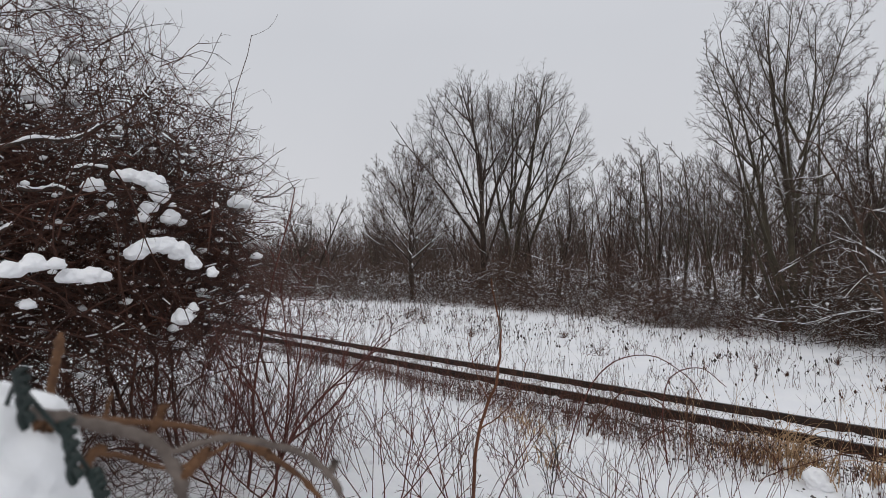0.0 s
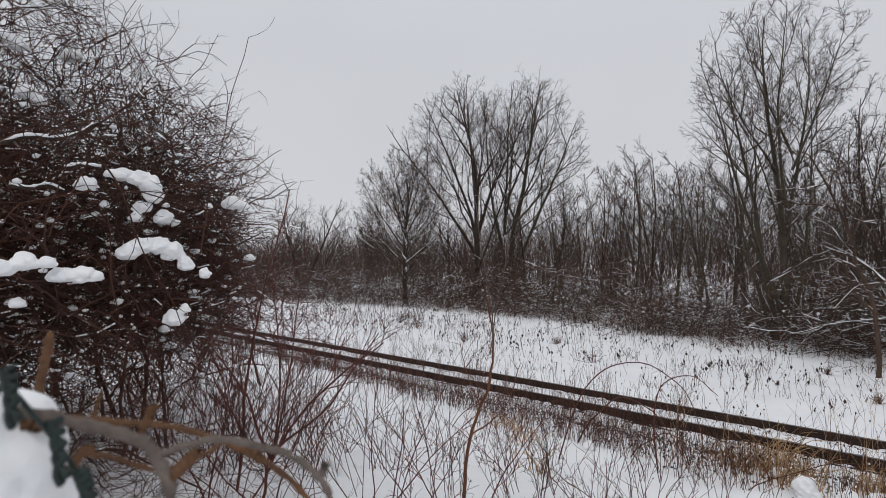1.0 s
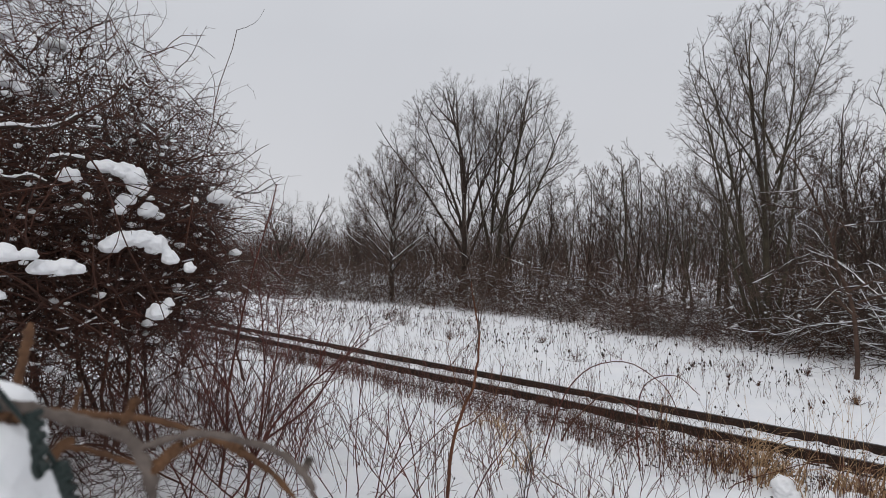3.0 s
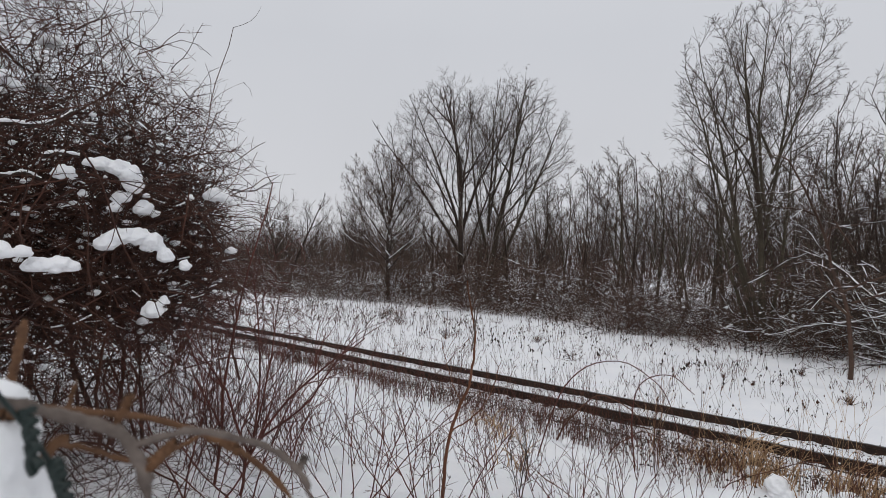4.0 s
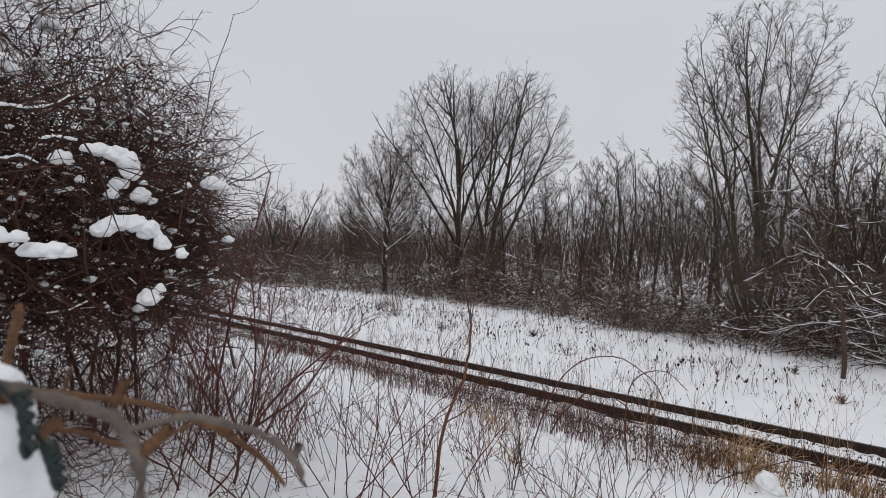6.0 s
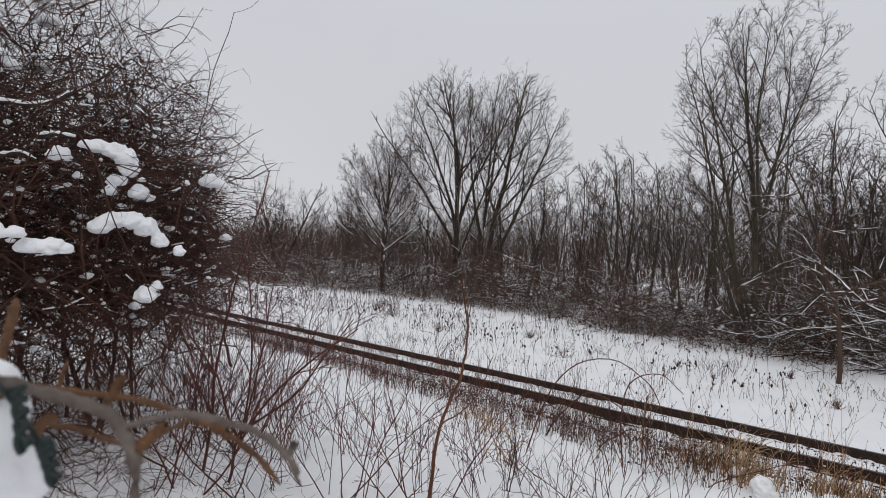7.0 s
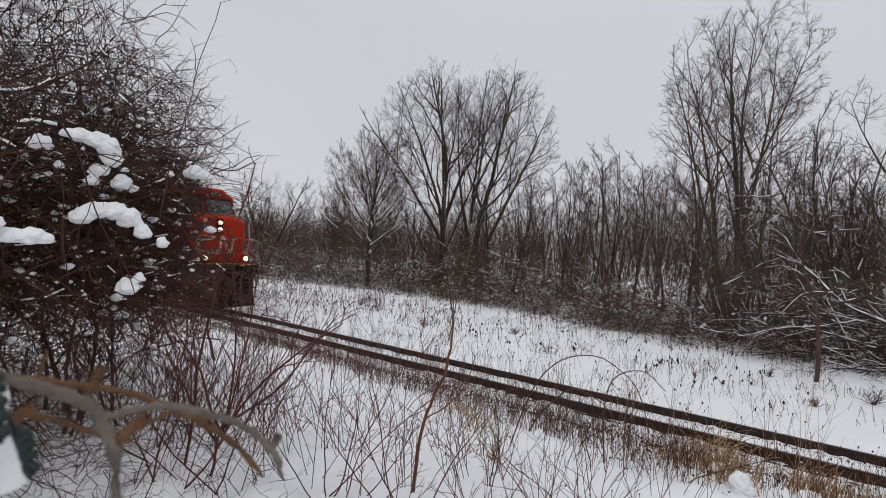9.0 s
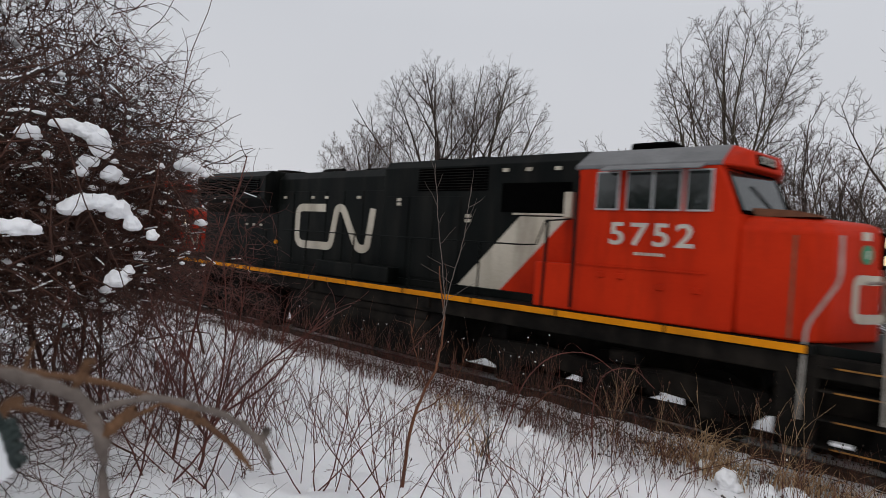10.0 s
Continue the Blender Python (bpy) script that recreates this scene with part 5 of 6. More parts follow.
def build_foreground(rg):
    vine = tagged(new("vine"), "grey and brown bare vine twigs close to the lens", "vine")
    def twig(name, points, r0, r1, material, label=""):
        p = curve_through(points, 28)
        p = p + rg.normal(0, 0.0006, p.shape)
        ends = np.minimum(1, np.minimum(np.arange(28) + 1.2, 28.2 - np.arange(28)) / 3)
        raw(name, *chains(p[None], (1.08 * np.linspace(r0, r1, 28) * ends * (1 + 0.16 * np.sin(np.arange(28) * 1.9) + rg.normal(0, 0.06, 28)))[None], 7), material, vine, label, smooth=True)
    twig("twig", [(-0.582, 0.084, 2.653), (-0.594, 0.114, 2.639), (-0.585, 0.142, 2.627), (-0.576, 0.167, 2.616), (-0.568, 0.184, 2.606), (-0.56, 0.191, 2.59), (-0.552, 0.197, 2.572), (-0.543, 0.197, 2.549)], 0.0052, 0.006, GREY_TWIG)
    twig("twig", [(-0.563, 0.188, 2.595), (-0.558, 0.206, 2.599), (-0.546, 0.238, 2.603), (-0.528, 0.27, 2.594), (-0.51, 0.296, 2.582), (-0.494, 0.312, 2.567), (-0.484, 0.319, 2.555), (-0.474, 0.321, 2.536)], 0.0036, 0.0032, GREY_TWIG)
    twig("twig", [(-0.631, 0.13, 2.63), (-0.622, 0.161, 2.621), (-0.608, 0.2, 2.613), (-0.59, 0.24, 2.599), (-0.57, 0.272, 2.582), (-0.549, 0.299, 2.561), (-0.532, 0.315, 2.544), (-0.515, 0.327, 2.522)], 0.0034, 0.003, BROWN_TWIG)
    twig("twig", [(-0.658, 0.15, 2.586), (-0.646, 0.182, 2.574), (-0.63, 0.215, 2.558), (-0.621, 0.246, 2.564), (-0.611, 0.279, 2.577)], 0.003, 0.0022, BROWN_TWIG)
    twig("twig", [(-0.572, 0.18, 2.616), (-0.573, 0.187, 2.627), (-0.574, 0.192, 2.641)], 0.003, 0.005, BROWN_TWIG)
    twig("twig", [(-0.552, 0.197, 2.572), (-0.551, 0.211, 2.584), (-0.549, 0.224, 2.595)], 0.0045, 0.006, BROWN_TWIG)
    twig("twig", [(-0.49, 0.312, 2.559), (-0.489, 0.32, 2.565), (-0.488, 0.324, 2.571)], 0.0028, 0.0042, GREY_TWIG)
    twig("twig", [(-0.567, 0.277, 2.581), (-0.56, 0.286, 2.574), (-0.556, 0.289, 2.567)], 0.006, 0.004, BROWN_TWIG)
    twig("twig", [(-0.772, 0.135, 2.614), (-0.778, 0.142, 2.65), (-0.782, 0.15, 2.693)], 0.004, 0.005, BROWN_TWIG)
    twig("twig", [(-0.707, 0.172, 2.593), (-0.711, 0.179, 2.616), (-0.713, 0.185, 2.633)], 0.003, 0.002, BROWN_TWIG)
    twig("twig", [(-0.597, 0.098, 2.639), (-0.595, 0.104, 2.635), (-0.595, 0.11, 2.637)], 0.008, 0.006, BROWN_TWIG)
    twig("twig", [(-0.58, 0.127, 2.595), (-0.582, 0.135, 2.607), (-0.58, 0.145, 2.61)], 0.0045, 0.003, BROWN_TWIG)
    wire = tagged(new("fence_wire"), "green coated twisted wire ends of a mesh fence", "fence")
    for turn in (0.0, math.pi):
        p = curve_through([(-0.568, 0.081, 2.689), (-0.565, 0.083, 2.673), (-0.56, 0.084, 2.646)], 40)
        a = np.linspace(0, 14, 40) + turn
        p = p + np.stack([np.cos(a) * 0.003, np.cos(a) * 0.003, np.sin(a) * 0.003], 1)
        raw("strand", *chains(p[None], np.full((1, 40), 0.0035), 6), GREEN_WIRE, wire, smooth=True)
    for turn in (0.0, math.pi):
        p = curve_through([(-0.555, 0.11, 2.645), (-0.549, 0.112, 2.625), (-0.541, 0.113, 2.599)], 40)
        a = np.linspace(0, 14, 40) + turn
        p = p + np.stack([np.cos(a) * 0.003, np.cos(a) * 0.003, np.sin(a) * 0.003], 1)
        raw("strand", *chains(p[None], np.full((1, 40), 0.0035), 6), GREEN_WIRE, wire, smooth=True)
    for turn in (0.0, math.pi):
        p = curve_through([(-0.54, 0.125, 2.603), (-0.536, 0.128, 2.592), (-0.528, 0.132, 2.573)], 40)
        a = np.linspace(0, 14, 40) + turn
        p = p + np.stack([np.cos(a) * 0.003, np.cos(a) * 0.003, np.sin(a) * 0.003], 1)
        raw("strand", *chains(p[None], np.full((1, 40), 0.0035), 6), GREEN_WIRE, wire, smooth=True)
    for p, q in ([(-0.57, 0.083, 2.673), (-0.554, 0.113, 2.624)], [(-0.554, 0.113, 2.624), (-0.54, 0.129, 2.59)]):
        raw("mesh_wire", *chains(np.array([[p, q]]), np.full((1, 2), 0.0022), 6), GREEN_WIRE, wire, smooth=True)
    base = np.array([(-0.543, 0.197, 2.549)][0])
    twig("twig", [tuple(base), tuple(base + np.array([0.0, 0.02, -0.3])), tuple(base + np.array([0.02, 0.0, -0.9])), (base[0], base[1], float(ground_z(base[0], base[1])) - 0.05)], 0.006, 0.011, GREY_TWIG)
    post_at = np.array([(-0.711, 0.059, 2.543)][0])
    part("post", cyl(post_at[0], post_at[1], (post_at[2] - 0.02 + 0.95) / 2, 0.03, post_at[2] - 0.02 - 0.95, "Z", 16), GREEN_WIRE, wire, "green fence post")
    raw("mesh_wire", *chains(np.array([[tuple(post_at), [(-0.568, 0.081, 2.689)][0]]]), np.full((1, 2), 0.0022), 6), GREEN_WIRE, wire, smooth=True)
    cap = snow_blob(rg, [(-0.638, 0.06, 2.618, 0.055, 1.0), (-0.638, 0.08, 2.623, 0.045, 1.0), (-0.632, 0.091, 2.607, 0.04, 1.0), (-0.626, 0.082, 2.581, 0.05, 1.0), (-0.624, 0.104, 2.585, 0.026, 1.0), (-0.616, 0.111, 2.565, 0.03, 1.0), (-0.662, 0.079, 2.639, 0.025, 1.0), (-0.616, 0.096, 2.557, 0.05, 1.0), (-0.629, 0.052, 2.58, 0.07, 1.0)], "smooth cap of snow on the fence beside the lens")
    cap["group"] = "snow on the fence"


# ---- the locomotives ----
def prism(profile, y0, y1, bevel=0.0, segs=2):
    """A profile in x and z, pulled across from y0 to y1."""
    bm = bmesh.new()
    a = [bm.verts.new((x, y0, z)) for x, z in profile]
    b = [bm.verts.new((x, y1, z)) for x, z in profile]
    n = len(profile)
    for i in range(n):
        bm.faces.new((a[i], a[(i + 1) % n], b[(i + 1) % n], b[i]))
    bm.faces.new(a[::-1])
    bm.faces.new(b)
    bmesh.ops.recalc_face_normals(bm, faces=bm.faces)
    if bevel:
        bmesh.ops.bevel(bm, geom=list(bm.edges), offset=bevel, segments=segs, affect="EDGES", profile=0.5)
    return bm


def along(section, x0, x1, bevel=0.0, segs=2):
    """A section in y and z, pulled along from x0 to x1."""
    bm = bmesh.new()
    a = [bm.verts.new((x0, y, z)) for y, z in section]
    b = [bm.verts.new((x1, y, z)) for y, z in section]
    n = len(section)
    for i in range(n):
        bm.faces.new((a[i], a[(i + 1) % n], b[(i + 1) % n], b[i]))
    bm.faces.new(a[::-1])
    bm.faces.new(b)
    bmesh.ops.recalc_face_normals(bm, faces=bm.faces)
    if bevel:
        bmesh.ops.bevel(bm, geom=list(bm.edges), offset=bevel, segments=segs, affect="EDGES", profile=0.5)
    return bm


def rod(name, points, r, material, parent, label="", n=0, k=6):
    p = curve_through(points, n) if n else np.array(points, float)
    v, f = chains(p[None], np.full((1, len(p)), r), k)
    return raw(name, v, f, material, parent, label, smooth=True)


def hull(points, bevel=0.0):
    bm = bmesh.new()
    bmesh.ops.convex_hull(bm, input=[bm.verts.new(p) for p in points])
    bmesh.ops.dissolve_limit(bm, angle_limit=0.02, verts=list(bm.verts), edges=list(bm.edges))
    bmesh.ops.recalc_face_normals(bm, faces=bm.faces)
    if bevel:
        bmesh.ops.bevel(bm, geom=[e for e in bm.edges if e.calc_face_angle(0) > 0.2], offset=bevel, segments=2, affect="EDGES", profile=0.5)
    return bm


def cyl(x, y, z, r, depth, axis="Y", seg=24, bm=None, r2=None):
    bm = bm or bmesh.new()
    turn = Euler((radians(90), 0, 0)) if axis == "Y" else Euler((0, radians(90), 0)) if axis == "X" else Euler((0, 0, 0))
    bmesh.ops.create_cone(bm, cap_ends=True, segments=seg, radius1=r, radius2=r2 if r2 is not None else r, depth=depth, matrix=Matrix.LocRotScale((x, y, z), turn, None))
    return bm


def band(points, width, y, thick=0.006):
    """A flat painted band of even width along a line in x and z, on a side wall."""
    p = np.array(points, float)
    d = np.gradient(p, axis=0)
    d = d / np.linalg.norm(d, axis=1)[:, None]
    nrm = np.stack([-d[:, 1], d[:, 0]], 1) * width / 2
    bm = bmesh.new()
    a = [bm.verts.new((q[0], y, q[1])) for q in p + nrm]
    b = [bm.verts.new((q[0], y, q[1])) for q in p - nrm]
    for i in range(len(p) - 1):
        bm.faces.new((a[i], a[i + 1], b[i + 1], b[i]))
    res = bmesh.ops.extrude_face_region(bm, geom=list(bm.faces))
    for v in res["geom"]:
        if isinstance(v, bmesh.types.BMVert):
            v.co.y -= thick
    bmesh.ops.recalc_face_normals(bm, faces=bm.faces)
    return bm


def rounded(points, r, n=6):
    """A polyline with its corners rounded."""
    p = [np.array(q, float) for q in points]
    out = [p[0]]
    for i in range(1, len(p) - 1):
        a, b, c = p[i - 1], p[i], p[i + 1]
        q = min(r, np.linalg.norm(b - a) * 0.49, np.linalg.norm(c - b) * 0.49)
        s, e = b + (a - b) / np.linalg.norm(a - b) * q, b + (c - b) / np.linalg.norm(c - b) * q
        for u in np.linspace(0, 1, n):
            out.append((1 - u) ** 2 * s + 2 * u * (1 - u) * b + u * u * e)
    out.append(p[-1])
    return out


def lettering(text, wide, high, m, material, parent, name="number"):
    """Raised lettering fitted to its width and height, with its lower left corner at the pose."""
    cu = bpy.data.curves.new("lettering", "FONT")
    cu.body, cu.size, cu.extrude, cu.space_character, cu.offset = text, 1.0, 0.006, 1.22, 0.016
    tmp = new("lettering", cu)
    me = bpy.data.meshes.new_from_object(tmp.evaluated_get(bpy.context.evaluated_depsgraph_get()))
    bpy.data.objects.remove(tmp)
    lo = Vector([min(v.co[i] for v in me.vertices) for i in range(3)])
    hi = Vector([max(v.co[i] for v in me.vertices) for i in range(3)])
    for v in me.vertices:
        v.co = Vector(((v.co.x - lo.x) / (hi.x - lo.x) * wide, (v.co.y - lo.y) / (hi.y - lo.y) * high, v.co.z))
    me.materials.clear()
    me.materials.append(material)
    ob = new(name, me)
    ob.parent, ob.matrix_basis = parent, m
    return ob


NOSE = -0.62


def emblem_lines(s):
    """The railway's looping emblem as bands, in units of its height."""
    c = rounded([(1.02 * s, s), (0.10 * s, s), (0.0, 0.9 * s), (0.0, 0.0), (0.95 * s, 0.0), (1.25 * s, 0.0), (1.42 * s, s), (1.62 * s, s), (2.15 * s, 0.0), (2.45 * s, 0.0), (2.58 * s, s)], 0.28 * s)
    return c


def build_loco(rg, number):
    loco = tagged(new("locomotive"), "six-axle freight locomotive with red cab and black hood" if number else "second freight locomotive in red and black coupled behind", "locomotive", "locomotives of the train")
    # frame
    part("underframe", box_bm(-20.9, -0.25, -1.5, 1.5, 1.30, 1.60, 0.02), UNDER, loco)
    part("walkway", box_bm(-20.7, -1.2, -1.57, 1.57, 1.60, 1.735, 0.01), LOCO_BLACK, loco)
    for s in (-1, 1):
        x = -20.3
        for i in range(10):
            x1 = -20.3 + (i + 1) * 1.904
            part("edge_stripe", box_bm(x + 0.02, x1 - 0.02, s * 1.572 - 0.006, s * 1.572 + 0.006, 1.615, 1.722), AMBER, loco, "amber reflective edge stripe")
            x = x1
    # long hood: engine room, raised brake section, radiator with flared sides
    hood = part("long_hood", along([(-0.95, 1.735), (-0.95, 4.30), (-0.80, 4.50), (0.80, 4.50), (0.95, 4.30), (0.95, 1.735)], -19.05, -10.3, 0.015), LOCO_BLACK, loco, "black engine hood")
    tall = part("brake_hood", along([(-0.97, 1.735), (-0.97, 4.46), (-0.84, 4.64), (0.84, 4.64), (0.97, 4.46), (0.97, 1.735)], -10.3, -4.95, 0.015), LOCO_BLACK, loco, "raised black hood section")
    rad = part("radiator", along([(-0.97, 3.30), (-1.42, 3.72), (-1.42, 4.36), (-1.2, 4.54), (1.2, 4.54), (1.42, 4.36), (1.42, 3.72), (0.97, 3.30)], -18.9, -14.8, 0.02), LOCO_BLACK, loco, "flared radiator housing")
    for s in (-1, 1):
        part("grille", box_bm(-18.6, -15.1, s * 1.43 - 0.01, s * 1.43 + 0.01, 3.80, 4.28), VOID, rad, "dark radiator grille")
        for i in range(9):
            part("slat", box_bm(-18.6, -15.1, s * 1.445 - 0.008, s * 1.445 + 0.008, 3.82 + i * 0.053, 3.835 + i * 0.053), LOCO_BLACK, rad)
        # recessed brake grille and air inlet
        part("brake_grille", box_bm(-9.16, -7.18, s * 0.975 - 0.01, s * 0.975 + 0.01, 3.92, 4.42), VOID, tall, "black louvred brake opening")
        for i in range(8):
            part("louvre", box_bm(-9.14, -7.2, s * 0.99 - 0.012, s * 0.99 + 0.012, 3.95 + i * 0.06, 3.965 + i * 0.06), UNDER, tall)
        part("air_inlet", box_bm(-6.80, -5.25, s * 0.985 - 0.02, s * 0.985 + 0.02, 3.48, 4.06), VOID, tall, "black air inlet opening")
        part("inlet_ledge", box_bm(-6.5, -5.2, s * 0.98 - 0.03, s * 0.98 + 0.03, 3.425, 3.465, 0.005), LOCO_GREY, tall)
        for x, z in ((-6.75, 4.33), (-6.2, 4.33), (-5.55, 4.33), (-9.75, 3.72), (-9.75, 3.62), (-7.65, 3.28), (-7.65, 3.38), (-14.4, 3.78), (-13.1, 3.78), (-12.5, 3.78), (-11.2, 3.78), (-16.4, 2.95), (-16.0, 2.95), (-15.6, 2.95)):
            part("notice_plate", box_bm(x - 0.07, x + 0.07, s * 0.985 - 0.004, s * 0.985 + 0.004, z - 0.035, z + 0.035), LOCO_GREY, loco, "small pale notice plate")
        # doors of the engine room
        for i in range(11):
            x0 = -18.4 + i * 0.74
            if x0 > -10.9:
                break
            part("hood_door", box_bm(x0, x0 + 0.70, s * 0.958 - 0.010, s * 0.958 + 0.010, 1.95, 3.28 if x0 < -14.8 else 3.95, 0.006), LOCO_BLACK, hood)
        for i in range(3):
            x0 = -10.15 + i * 0.78
            part("hood_door", box_bm(x0, x0 + 0.72, s * 0.978 - 0.010, s * 0.978 + 0.010, 1.95, 3.80, 0.006), LOCO_BLACK, tall)
        part("toolbox", box_bm(-12.3, -9.6, s * 1.15 - 0.2, s * 1.15 + 0.2, 1.74, 2.12, 0.02), LOCO_BLACK, loco)
        part("lamp_cover", cyl(-14.75, s * 0.99, 2.48, 0.06, 0.05, "Y", 12), AMBER, loco, "small amber lamp")
        # slanting white and red bands at the head of the hood
        y = s * 0.983
        part("white_band", prism([(-7.80, 1.90), (-6.70, 1.90), (-5.28, 3.40), (-6.33, 3.40)], y - 0.006, y + 0.006), LOCO_GREY, tall, "slanting warm white band")
        part("red_band", prism([(-6.70, 1.90), (-4.95, 1.90), (-4.95, 3.74), (-5.28, 3.40)], y - 0.006, y + 0.006), LOCO_RED, tall, "red panel behind the cab")
        part("rear_panel", box_bm(-20.5, -4.9, s * 0.99 - 0.02, s * 0.99 + 0.02, 1.735, 1.89, 0.004), LOCO_BLACK, loco)
        part("cab_side_box", box_bm(-5.24, -5.08, s * 1.1 - 0.14, s * 1.1 + 0.14, 3.38, 3.85, 0.01), LOCO_GREY, loco, "grey sand box beside the cab")
        part("battery_box", box_bm(-5.6, -4.84, s * 1.2 - 0.3, s * 1.2 + 0.3, 1.74, 2.55, 0.02), LOCO_RED, loco)
        # emblem
        line = emblem_lines(1.02)
        pts = [(q[0] * 1.18 - 13.75, q[1] + 2.48) for q in line] if s < 0 else [(-10.5 - q[0] * 1.18, q[1] + 2.48) for q in line]
        part("emblem", band(pts, 0.21, s * 0.972 + (0.006 if s > 0 else 0.0)), LOCO_GREY, loco, "pale looping line emblem")
        # handrail and stanchions
        rod("handrail", [(-20.2, s * 1.48, 2.84), (-5.9, s * 1.48, 2.84), (-5.62, s * 1.48, 2.86), (-5.45, s * 1.48, 3.30), (-4.95, s * 1.48, 3.34)], 0.017, LOCO_BLACK, loco)
        for x in np.arange(-20.2, -5.0, 1.9):
            rod("stanchion", [(x, s * 1.5, 1.7), (x, s * 1.48, 2.84)], 0.02, LOCO_BLACK, loco)
        rod("stanchion", [(-5.42, s * 1.5, 1.7), (-5.40, s * 1.48, 3.32)], 0.03, LOCO_BLACK, loco)
        for x in (-18.8, -16.2, -12.2, -8.2):
            part("bracket", box_bm(x - 0.12, x + 0.12, s * 1.5 - 0.06, s * 1.5 + 0.06, 1.38, 1.6, 0.01), UNDER, loco)
    # roof gear
    for x in (-17.9, -16.7, -15.5):
        fan_bm = cyl(x, 0, 4.58, 0.56, 0.12, "Z", 28)
        cyl(x, 0, 4.65, 0.50, 0.04, "Z", 28, fan_bm)
        part("radiator_fan", fan_bm, UNDER, loco)
    for x in (-8.9, -7.8):
        part("brake_fan", cyl(x, 0, 4.68, 0.48, 0.10, "Z", 28), UNDER, loco)
    part("exhaust_stack", box_bm(-11.9, -11.2, -0.25, 0.25, 4.48, 4.64, 0.03), UNDER, loco)
    for i in range(4):
        part("horn", cyl(-13.6 + 0.22 * i, -0.2, 4.60, 0.05, 0.24, "X", 10, r2=0.09), UNDER, loco)
    part("lifting_bar", box_bm(-6.9, -5.2, -0.4, 0.4, 4.63, 4.68, 0.01), LOCO_BLACK, loco)
    # cab
    q = [(-1.80, 0, 1.74), (-1.80, 0, 3.47), (-2.15, 0, 4.24)]
    for s in (-1, 1):
        q += [(-4.82, s * 1.52, 1.74), (-4.82, s * 1.52, 4.24), (-2.25, s * 1.52, 1.74), (-2.23, s * 1.52, 3.47), (-2.54, s * 1.52, 4.24)]
    cab = part("cab", hull(q, 0.03), LOCO_RED, loco, "glossy red cab body")
    roof = part("cab_roof", along([(-1.54, 4.20), (-1.52, 4.27), (-0.98, 4.60), (0.98, 4.60), (1.52, 4.27), (1.54, 4.20)], -4.90, -2.50, 0.02), LOCO_ROOF, loco, "dull grey cab roof")
    q = [(-1.98, 0, 4.22), (-2.04, 0, 4.50), (-2.30, 0, 4.60)]
    for s in (-1, 1):
        q += [(-2.52, s * 1.53, 4.20), (-2.52, s * 1.50, 4.28), (-2.52, s * 0.98, 4.60), (-2.26, s * 0.98, 4.50), (-2.20, s * 0.98, 4.22), (-2.40, s * 1.49, 4.20)]
    part("visor", hull(q, 0.025), LOCO_RED, loco, "red brow over the windscreen")
    for s in (-1, 1):
        nb = part("number_board", box_bm(-0.02, 0.02, -0.30, 0.30, -0.085, 0.085, 0.01), VOID, loco, "black number board")
        nb.matrix_basis = pose(-2.125, s * 0.55, 4.365, 0, -12, s * 13)
        if number:
            lettering(number, 0.46, 0.12, pose(0.024, -0.23, -0.06, 90, 0, 90), LOCO_WHITE, nb)
        # side windows
        for x0, x1 in ((-4.47, -4.06), (-3.94, -3.05), (-2.99, -2.60)):
            w = part("side_window", box_bm(x0, x1, s * 1.535 - 0.02, s * 1.535 + 0.02, 3.50, 4.15, 0.01), ALUM, cab, "aluminium window frame")
            part("pane", box_bm(x0 + 0.03, x1 - 0.03, s * 1.556 - 0.003, s * 1.556 + 0.003, 3.53, 4.12), WIN, w)
            if x1 - x0 > 0.6:
                part("mullion", box_bm((x0 + x1) / 2 - 0.02, (x0 + x1) / 2 + 0.02, s * 1.562 - 0.006, s * 1.562 + 0.006, 3.52, 4.13), ALUM, w)
        part("awning", along([(s * 1.50, 4.255), (s * 1.84, 4.135), (s * 1.84, 4.115), (s * 1.50, 4.225)], -4.30, -2.72), LOCO_ROOF, cab, "grey sun awning")
        part("side_ledge", box_bm(-4.75, -2.62, s * 1.53 - 0.012, s * 1.53 + 0.012, 2.56, 2.585), LOCO_RED, cab)
        part("rear_seam", box_bm(-4.86, -4.80, s * 1.51 - 0.02, s * 1.51 + 0.02, 1.8, 4.1), LOCO_BLACK, cab, "dark seam")
        for x, z in ((-4.3, 2.42), (-3.95, 2.42), (-3.3, 2.30), (-2.75, 2.30)):
            part("vent_cap", box_bm(x - 0.06, x + 0.06, s * 1.53 - 0.02, s * 1.53 + 0.02, z - 0.05, z + 0.05, 0.01), LOCO_RED, cab)
        if number:
            t = lettering(number, 1.36, 0.38, pose(-4.19, s * 1.524, 2.93, 90, 0, 0) if s < 0 else pose(-2.81, s * 1.524, 2.93, 90, 0, 180), LOCO_WHITE, cab)
        for i in range(5):
            part("lettering_bar", box_bm(-3.75 + i * 0.1, -3.67 + i * 0.1, s * 1.525 - 0.003, s * 1.525 + 0.003, 2.78, 2.83), LOCO_GREY, cab)
        # windscreen
        ws = part("windscreen", box_bm(-0.012, 0.014, -0.70, 0.70, -0.38, 0.36, 0.04), VOID, cab, "black windscreen surround")
        ws.matrix_basis = pose(-2.160, s * 0.75, 3.84, 0, -23.6, s * 15.8)
        pane = part("pane", box_bm(-0.004, 0.004, -0.64, 0.64, -0.33, 0.31), WIN, ws)
        pane.location = (0.016, 0, 0)
        wiper = rod("wiper", [(0.03, 0.2, -0.28), (0.035, -0.2, 0.1)], 0.012, VOID, ws)
